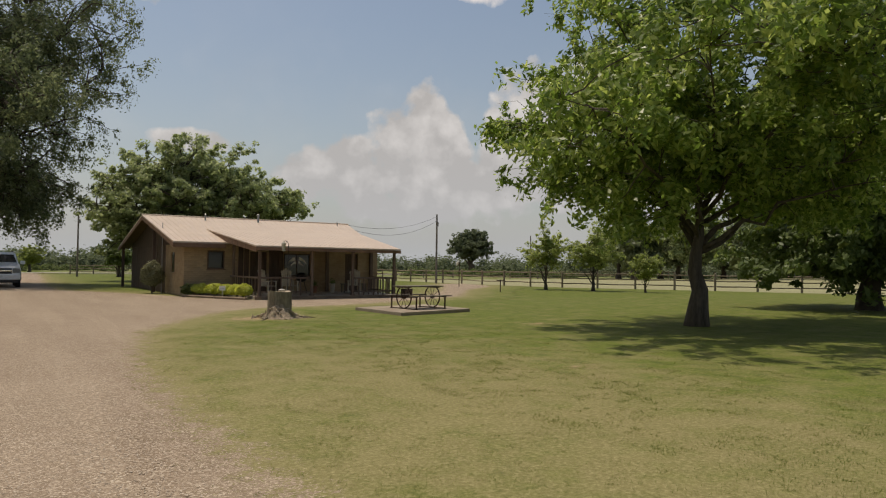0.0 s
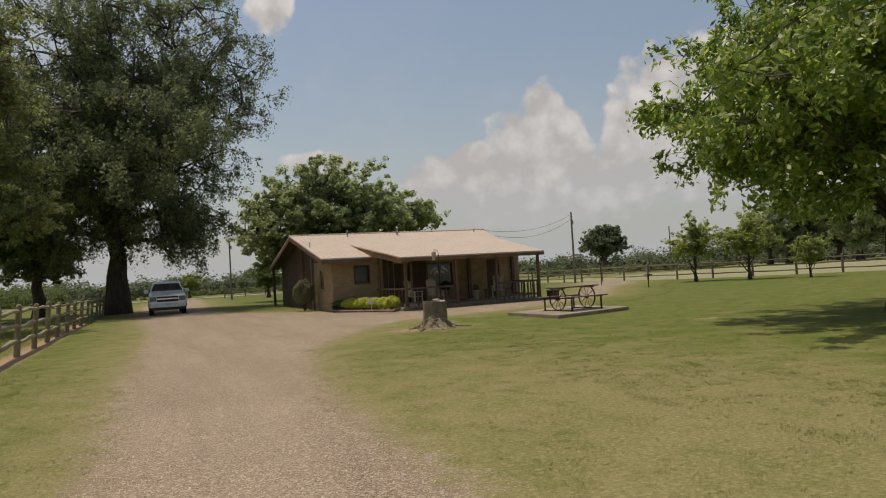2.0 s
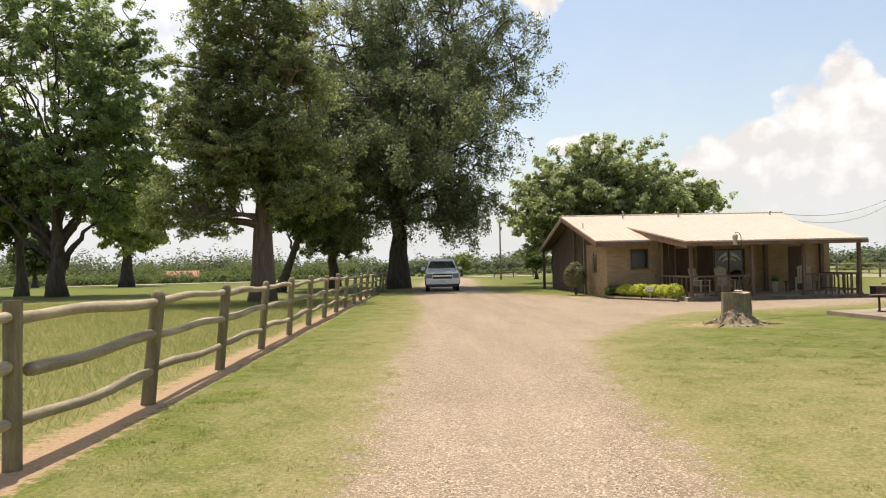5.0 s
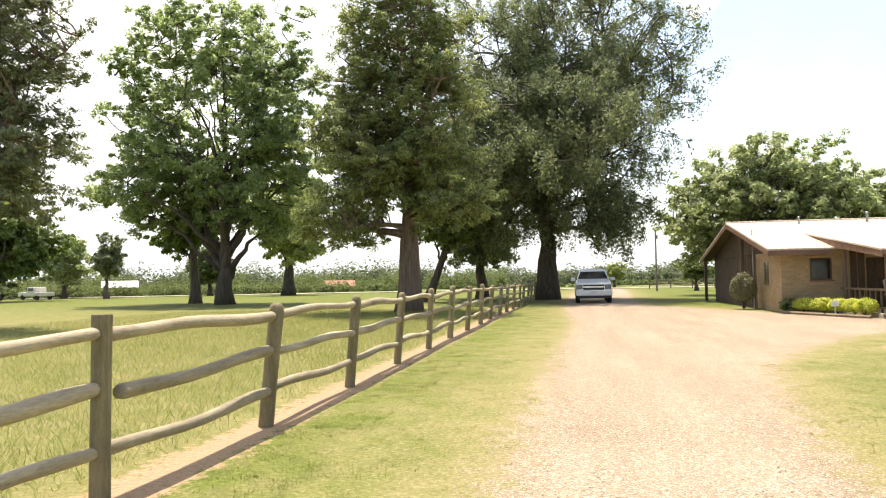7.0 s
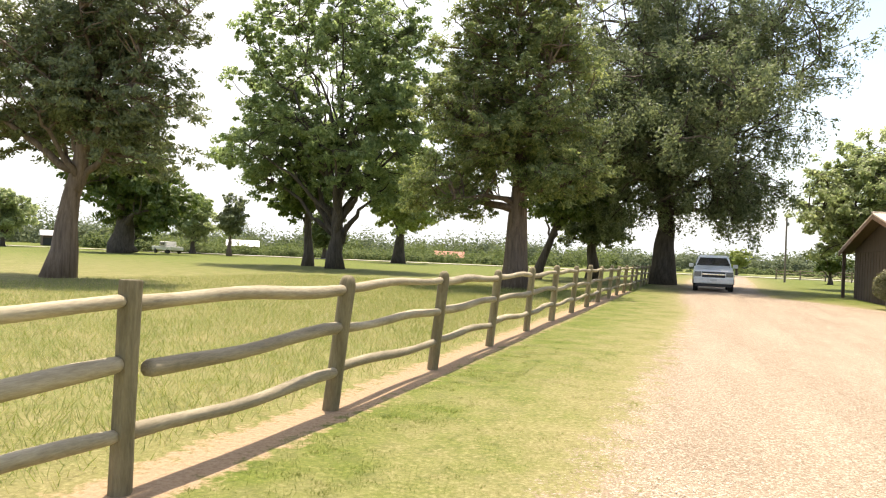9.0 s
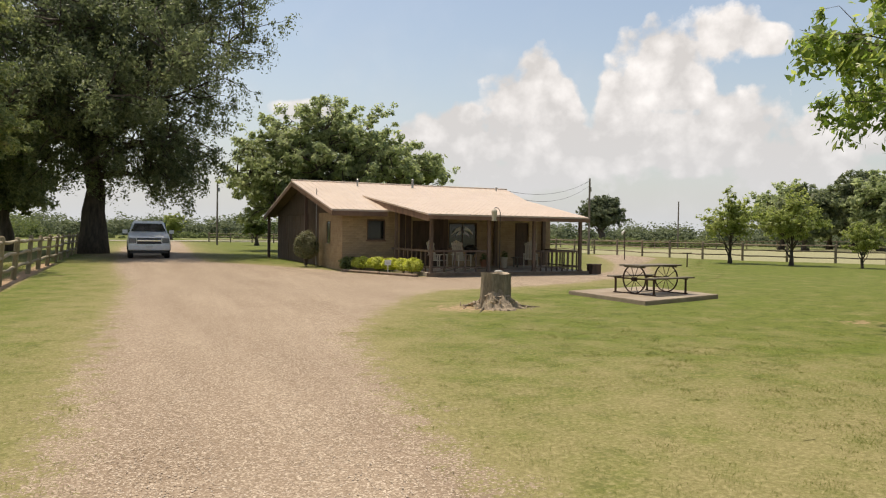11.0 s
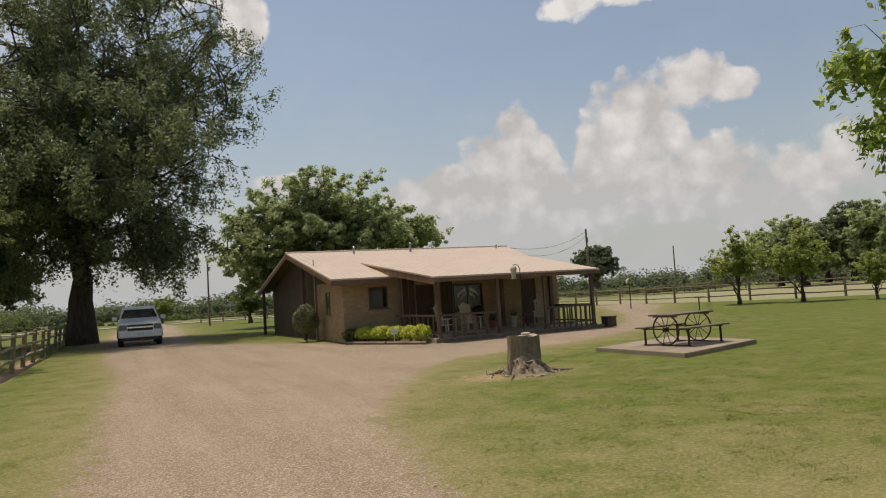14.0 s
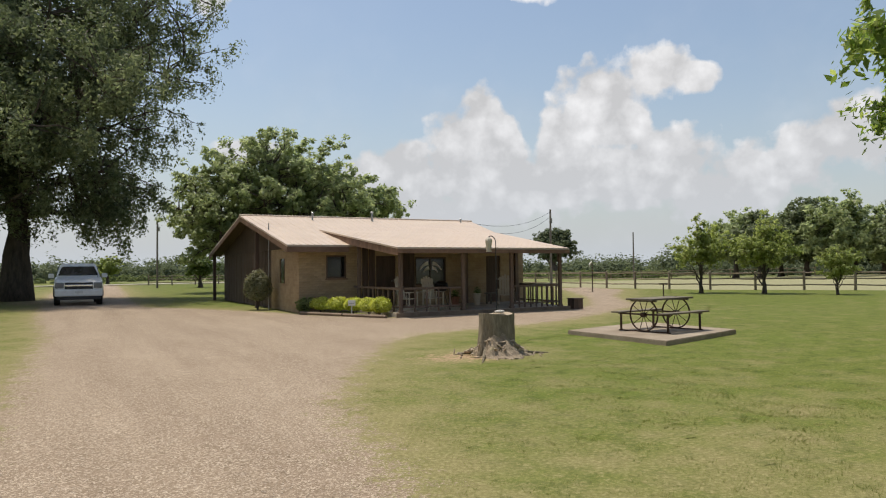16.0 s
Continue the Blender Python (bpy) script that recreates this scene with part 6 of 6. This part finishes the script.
tree("dark_pecan_tree", "dark spreading shade tree with boughs hanging to the grass", (31.0, 4.2, 0), (0.38, 5),
     [(0, 0, 6.5, 6.0, 6.0, 4.6), (-2.5, 2.2, 3.0, 3.2, 3.0, 2.2), (1.5, 3.0, 4.0, 4, 3, 3), (-3.2, 0.6, 2.4, 3.4, 3.2, 2.0), (0.5, -2.2, 2.4, 4, 3, 2.0)], 400, 170, 1.1, 0.14, M_OAK, seed=4, limbs=10, shell=0.45, flat=0.7, aspect=0.45)
tree("red_cedar", "tall irregular cedar leaning a little in the open field", (-23.3, 15.3, 0), (0.45, 8.5),
     [(-3.4, 0, 7.6, 3.9, 3.6, 1.9), (2.6, 0.3, 7.0, 3.7, 3.6, 2.1), (-1.6, 0.3, 10.0, 3.7, 3.6, 1.9), (3.4, 0.3, 10.4, 3.0, 3.0, 2.2), (1.9, 0.3, 13.0, 3.5, 3.2, 1.8), (-3.2, 0, 5.5, 2.7, 2.6, 1.0), (3.0, 1.2, 5.0, 2.8, 2.6, 1.2), (1.6, 0.3, 15.2, 2.3, 2.2, 1.5), (0.4, 0.3, 8.2, 3.0, 3.0, 3.4)],
     720, 160, 0.72, 0.095, M_BLUECEDAR, M_CEDARBARK, 5, limbs=18, shell=0.4, flat=0.6, aspect=0.36, lean=(1.3, 0.4), tall=0.75, fork=0.4)
tree("field_maple", "tall many-stemmed maple with light showing through its crown", (-26.3, 43.5, 0), (0.56, 10),
     [(-0.5, 0, 13, 8.0, 7.4, 7.6), (-6.0, 0, 9.8, 5.6, 5, 4.4), (4.4, 0, 9.5, 4.8, 5, 4.6), (-0.5, 0, 21.8, 4.6, 4.6, 3.2), (4.2, 0, 20.8, 4.0, 4, 3.8), (-5.4, 0, 19.8, 4.0, 4, 3.8), (5.6, 0, 15.0, 3.6, 4, 3.6), (-7.4, 0, 14.2, 3.4, 3.6, 3.2), (-8.6, 0, 9.2, 3.2, 2.8, 2.2), (-6.6, 0, 6.8, 2.8, 2.8, 1.5), (4.6, 0, 5.6, 3.0, 3, 1.5)],
     620, 175, 1.05, 0.15, M_MAPLE, seed=6, limbs=34, shell=0.6, flat=0.45, fork=0.16)
tree("field_tree", "slim dark tree beside the maple", (-31.0, 47.4, 0), (0.4, 9), [(0, 0, 8.5, 3.4, 3.4, 4.6), (-1.5, 0, 5, 2.8, 2.6, 1.6)], 110, 150, 1.1, 0.19, M_OAK, seed=7, limbs=9)
tree("field_tree", "bright green tree farther out in the field", (-37.0, 81.0, 0), (0.7, 9), [(0, 0, 10, 5.5, 5.5, 6.5), (2, 0, 5.5, 4, 4, 2.2)], 130, 130, 1.6, 0.28, M_YOUNG, seed=8, limbs=8)
tree("small_cedar", "small dark cedar standing alone by the road", (-60, 76, 0), (0.3, 5), [(0, 0, 4.6, 2.8, 2.8, 2.2), (0, 0, 7.4, 1.8, 1.8, 1.8)], 70, 120, 0.9, 0.19, M_BLUECEDAR, M_CEDARBARK, 9, limbs=5)
tree("road_oak", "large full oak by the road", (-66, 63, 0), (1.2, 9), [(0, 0, 10, 8, 8, 7), (4, 2, 6, 6, 6, 3.5), (-2, 0, 15, 5, 5, 4)], 190, 160, 1.9, 0.32, M_OAK, seed=10, limbs=10)
for k, (x, y, hh, w) in enumerate([(-84, 84, 8.5, 4.5), (-71, 82, 9.5, 4.2), (-52, 88, 8.0, 4.0), (-95, 70, 9.0, 5.0)]):
    tree("hedgerow_tree", "full green tree standing along the far road", (x, y, 0), (0.35, hh * 0.4), [(0, 0, hh * 0.55, w, w, hh * 0.4), (0.8, 0, hh * 0.8, w * 0.6, w * 0.6, hh * 0.2)], 95, 120, 1.2, 0.24, M_OAKPALE if k % 2 else M_SCRUB, seed=70 + k, limbs=7, group="trees along the far road", flat=0.6)
tree("twin_cedar", "massive old cedar with a fluted double trunk behind the fence", (-8.05, 27.3, 0), (0.5, 9),
     [(0, 0, 7.0, 5.0, 4.8, 2.0), (0, 0, 10.5, 4.2, 4.2, 2.5), (-0.2, 0, 14.5, 3.6, 3.4, 3.0), (-3.2, -0.8, 5.0, 2.8, 2.8, 1.4), (3.0, -0.5, 5.2, 2.8, 2.8, 1.3), (0.2, -2.4, 5.6, 3.0, 2.2, 1.2), (0, 0, 18, 2.2, 2.2, 2.4), (0, 0, 11, 3.2, 3.0, 6), (-3.6, -1, 3.8, 2.6, 2.4, 0.9), (2.4, -1.2, 4.2, 2.4, 2.4, 0.8), (2.4, -2.6, 8.2, 2.4, 2.0, 1.4), (-2.8, -2.4, 8.6, 2.4, 2.0, 1.4), (-3.6, 0, 8.8, 2.2, 2.6, 1.5), (-2.6, -1.6, 11.8, 2.0, 2.0, 1.3), (1.8, -2.4, 11.6, 2.0, 1.8, 1.3)],
     960, 165, 0.76, 0.095, M_CEDAR, M_CEDARBARK, 11, limbs=20, shell=0.42, flat=0.7, aspect=0.36, tall=0.75, fork=0.42)
t2 = bpy.data.objects["twin_cedar"]
part("second_stem", tube([(0.36, 0.2, -0.1), (0.3, 0.18, 1.5), (0.25, 0.12, 3.5), (0.2, 0.1, 6)], [0.42, 0.33, 0.28, 0.2], 11, True, 0.05), M_CEDARBARK, t2, smooth=True)
tree("leaning_tree", "thin dark tree leaning towards the drive", (-10.6, 44.0, 0), (0.32, 7), [(2.4, 0, 7.6, 3.4, 3.2, 3.6), (1.2, 0, 5.2, 2.8, 2.6, 1.3)], 110, 170, 1.0, 0.15, M_OAK, seed=12, limbs=9, lean=(2.6, 0))
tree("shade_tree", "straight dark-trunked tree in the row behind the fence", (-7.6, 52, 0), (0.42, 9), [(0, 0, 9, 4.8, 4.6, 5), (0.6, 0, 5, 3.8, 3.6, 1.7), (-0.6, 0, 3.6, 3.8, 3.4, 1.3)], 175, 170, 1.2, 0.17, M_ELM, seed=13, limbs=10)
tree("great_elm", "huge drooping elm with a broad trunk shading the drive", (-2.05, 46.6, 0), (0.74, 11),
     [(0, 0, 14, 8.4, 8.0, 7.6), (4.6, -1.0, 10.5, 4.8, 5.2, 4.6), (-4.0, -1, 11, 5.4, 5.4, 5.0), (6.8, -1, 7.4, 2.4, 3.6, 2.6), (0.5, -4, 8.0, 6.0, 4.0, 3.2), (-3.4, 0, 6.6, 5.0, 5.0, 2.4), (3.6, 0, 20, 6.2, 6.2, 4.2), (9.0, -0.5, 15.6, 3.6, 4, 2.8), (8.0, -0.5, 11.6, 2.8, 3.2, 2.4), (9.3, 0, 19.4, 3.4, 4.0, 3.0), (6.4, 0, 23.0, 4.0, 4.2, 2.8), (-1, 0, 24, 6.5, 6.5, 3.6),
      (-4, 0, 18, 5.5, 5.5, 5), (3.0, -1, 15.5, 5.5, 5.5, 4.5), (2.0, -2, 5.6, 5.2, 4.0, 1.7), (5.6, -1, 5.0, 2.6, 3.2, 1.8), (3.6, -1.5, 4.6, 4.2, 4.0, 1.6), (-3.5, -1.5, 4.6, 4.0, 3.0, 1.6), (2.5, -8.2, 12.5, 5.6, 4.6, 3.0), (-1.0, -8.6, 9.0, 5.6, 4.2, 2.4), (-6.0, -7.0, 9.4, 4.0, 4.6, 2.6), (-3, -8, 12, 4, 4, 3.6)],
     980, 200, 1.1, 0.115, M_ELM, seed=14, limbs=32, shell=0.56, droop=0.9, flat=0.3, aspect=0.42, tall=1.0, fork=0.45)
tree("oak_behind_house", "broad round-topped oak standing behind the house", (16.2, 53.5, 0), (0.7, 6),
     [(-1.0, 0, 7.6, 7.0, 6.0, 4.4), (4.2, 0, 6.6, 5.0, 5, 3.8), (-5.2, 0, 6.6, 4.4, 5, 3.8), (-7.4, 0, 4.4, 2.6, 3, 2.4), (-3.6, 0, 10.2, 3.4, 3.6, 2.6), (2.6, 0, 10.2, 3.6, 3.6, 2.6), (-5.6, 0, 9.4, 2.6, 2.4, 2.0), (6.2, 0, 8.6, 2.6, 2.4, 2.0), (8.0, 0, 6.4, 2.4, 2.4, 2.0), (9.0, 0, 7.4, 2.0, 2.2, 1.8), (-1.0, 0, 11.6, 3.0, 3.0, 1.9)],
     540, 150, 1.0, 0.155, M_OAKPALE, seed=15, limbs=20, shell=0.45, flat=0.5)
for k, (x, y, s) in enumerate([(34.8, 28.6, 1.0), (36.3, 25.3, 1.02)]):
    tree("young_maple", "young multi-stemmed tree on the lawn by the far fence", (x, y, 0), (0.11 * s, 1.9),
         [(0, 0, 2.8 * s, 2.1 * s, 2.1 * s, 1.3 * s), (0.3, 0, 4.1 * s, 0.9, 0.9, 1.0), (-1.1, 0, 2.6, 1.2, 1.2, 0.9), (1.2, 0, 3.2, 1.0, 1.0, 0.9)], 90, 90, 0.5, 0.085, M_YOUNG, seed=16 + k, limbs=14, fork=0.2, group="young trees by the far fence", flat=0.7, shell=0.4)
sh = tree("vase_shrub", "vase-shaped bush with several bare stems at the lawn's edge", (37.4, 21.6, 0), (0.07, 0.6),
          [(0, 0, 1.6, 1.3, 1.3, 0.9), (0.2, 0, 2.2, 1.1, 1.1, 0.6)], 80, 75, 0.35, 0.07, M_YOUNG, seed=19, limbs=12, fork=0.1, category="shrub")
tree("round_oak", "solitary round oak far out in the pasture", (92, 119, -0.1), (0.8, 4), [(0, 0, 6.2, 5.4, 5.4, 3.4), (0.4, 0, 8.6, 4.0, 4.0, 2.1)], 200, 120, 1.2, 0.24, M_FARLEAF, seed=21, limbs=7)
tree("road_tree", "low round tree beside the road behind the house", (12.9, 74, 0), (0.2, 1.6), [(0, 0, 2.3, 2.0, 2.0, 1.5)], 70, 90, 0.55, 0.13, M_OAK, seed=22, limbs=7, shell=0.3)
for k in range(15):
    a, d = radians(49.5 + 1.55 * k), (96, 86, 104)[k % 3]
    hh, w = (9.2, 7.6, 8.4, 10.0)[k % 4], (4.6, 4.0, 5.2)[k % 3]
    x, y = d * math.sin(a), d * math.cos(a) - 5
    tree("pasture_tree", "tall dark tree at the edge of the hay field", (x, y, float(roll(np.array(x), np.array(y)))), (0.32, hh * 0.4), [(0, 0, hh * 0.52, w, w, hh * 0.4), (0.8, 0, hh * 0.8, w * 0.6, w * 0.6, hh * 0.2)], 95, 120, 1.2, 0.24, M_ELM if k % 2 else M_OAKPALE, seed=40 + k, limbs=7, group="trees along the hay field", flat=0.6)
tree("road_bush", "rounded light green tree beyond the road", (6.4, 116, 0), (0.2, 1.5), [(0, 0, 2.4, 2.2, 2.2, 1.7), (0.8, 0, 3.2, 1.3, 1.3, 1.0)], 70, 90, 0.6, 0.16, M_YOUNG, seed=61, limbs=6, flat=0.7)


def far_woods(name, label, bands, mat, seed, size, leaves):
    """Distant hedges and woods: many uneven clumps of leaf sprays. bands: bearing from, to, distance, spread, height, width to height, clumps."""
    rng = np.random.default_rng(seed)
    out = []
    for a0, a1, dist, spread, hgt, wide, n in bands:
        a = np.radians(rng.uniform(a0, a1, n))
        d = dist + rng.uniform(-spread, spread, n)
        h = hgt * rng.uniform(0.4, 1.15, n)
        x, y = d * np.sin(a), d * np.cos(a)
        w = h * wide * rng.uniform(0.5, 1.0, n)
        size3 = np.stack([w, w, h], 1)[:, None, :]
        foot = np.stack([x, y, roll(x, y) - 0.1 * h], 1)[:, None, :]
        p = unit(rng.normal(size=(n, leaves, 3))) * rng.uniform(0.25, 1.0, (n, leaves, 1)) ** 0.5
        p[:, :, 2] = np.abs(p[:, :, 2])
        p *= 1 + 0.16 * np.sin(7 * p[:, :, :1] + 5 * p[:, :, 1:2] + rng.uniform(0, 6.3, (n, 1, 1)))
        out.append(leaves_at((p * size3 + foot).reshape(-1, 3), size * dist / 200, rng, 0.7, 0.85, p.reshape(-1, 3)))
    tagged(polys(name, np.concatenate(out), 4, mat), label, "woods", kind="stuff")


far_woods("far_woods", "distant hazy line of woods along the horizon", [(-66, 72, 330, 50, 8, 0.9, 460), (20, 60, 240, 30, 5, 1.0, 110), (-14, 24, 230, 40, 6.5, 0.9, 190), (-66, -45, 230, 30, 12.5, 0.6, 110), (-48, -12, 210, 25, 8.5, 0.7, 160), (46, 75, 150, 14, 6.5, 0.8, 100)], M_FARLEAF, 51, 0.32, 340)
far_woods("roadside_scrub", "light green scrub and saplings beyond the road", [(-46, -14, 120, 7, 2.1, 1.3, 190), (-14, 3, 132, 6, 0.9, 1.5, 50), (3, 20, 150, 12, 1.3, 1.4, 70), (-48, -6, 155, 16, 5.0, 0.8, 150), (33, 47, 120, 10, 1.5, 1.4, 50)], M_SCRUB, 52, 0.26, 320)


# ---- far buildings and vehicle ----
def barn(x, y, turn, w, d, hgt, roofmat, wallmat, label, name="barn"):
    b = thing(name, label, "building", (x, y, float(roll(np.array(x), np.array(y)))), turn)
    part("wall", box(-w / 2, -d / 2, -0.2, w / 2, d / 2, hgt), wallmat, b)
    bm = bmesh.new()
    vs = [bm.verts.new(p) for p in ((-w / 2 - 0.4, -d / 2 - 0.4, hgt), (w / 2 + 0.4, -d / 2 - 0.4, hgt), (w / 2 + 0.4, 0, hgt + d * 0.28), (-w / 2 - 0.4, 0, hgt + d * 0.28), (w / 2 + 0.4, d / 2 + 0.4, hgt), (-w / 2 - 0.4, d / 2 + 0.4, hgt))]
    for q in ((0, 1, 2, 3), (3, 2, 4, 5), (0, 3, 5), (1, 4, 2), (0, 5, 4, 1)):
        bm.faces.new([vs[i] for i in q])
    bmesh.ops.recalc_face_normals(bm, faces=bm.faces)
    part("roof", bm, roofmat, b)
    # black panels on the closed wall stand in for the shade inside doorways
    for k in (-0.25, 0.25):
        part("door", box(w * k - 0.9, -d / 2 - 0.06, 0, w * k + 0.9, -d / 2 - 0.003, hgt * 0.75), M_PLASTIC, b, "black panel painted as a shaded doorway")


barn(-134, 94, 55, 6, 5, 1.5, M_TIN, M_TIN, "white metal shed far across the field", "shed")
barn(-116, 97.5, 55, 4, 3.5, 2.0, M_TIN, M_DARKWOOD, "low shed with a pale tin roof far across the field", "shed")
barn(-44, 122, 20, 5, 4, 0.9, M_CLAY, M_TRIMWOOD, "low building with a rust-red roof half hidden in scrub", "shed")
barn(-77, 103, 35, 5, 4, 1.4, M_TIN, M_DARKWOOD, "small pale-roofed house beyond the road", "far_house")


def pickup():
    c = thing("pickup_truck", "pale pickup truck parked by the far road", "truck", (-67, 72, 0), 70)
    bm = box(-0.9, -2.5, 0.45, 0.9, 2.5, 0.95, 0.08)
    b = part("body", bm, M_WHITE, c)
    part("cab", box(-0.82, -0.9, 0.952, 0.82, 0.7, 1.6, 0.15), M_WHITE, c)
    part("window", box(-0.84, -0.7, 1.1, 0.84, 0.5, 1.5, 0.05), M_GLASS, c)
    for sx in (-0.8, 0.8):
        for y in (-1.6, 1.6):
            part("wheel", tube([(sx - 0.1, y, 0.36), (sx + 0.1, y, 0.36)], 0.36, 16), M_RUBBER, c)


pickup()


# ---- bricks of the corner beside the porch ----
def corner_bricks():
    wall = next(o for o in bpy.data.objects if o.name.startswith("front_wall"))
    full = mesh_from("brick", box(-0.143, -0.007, -0.043, 0.143, 0.006, 0.043), M_BRICKFACE)
    half = mesh_from("brick_half", box(-0.068, -0.007, -0.043, 0.068, 0.006, 0.043), M_BRICKFACE)
    rng = np.random.default_rng(77)
    for row in range(25):
        z = 0.05 + 0.1 * row
        x = LEFT_X + 0.003
        wide = 0.15 if row % 2 else 0.3
        while x + wide < 10.94:
            spans = [(x, x + wide, wide)]
            hit = 1.25 < z < 2.25 and x < 10.3 and x + wide > 9.43
            if hit and wide > 0.2:
                spans = [(x, x + 0.15, 0.15), (x + 0.15, x + 0.3, 0.15)]
            for a, b, w in spans:
                if 1.25 < z < 2.25 and a < 10.3 and b > 9.43:
                    continue
                ob = new("brick", full if w > 0.2 else half)
                ob.parent = wall
                ob.location = ((a + b) / 2, WALL_Y - 0.004 + rng.uniform(-0.002, 0.002), z)
            x += wide
            wide = 0.3


corner_bricks()
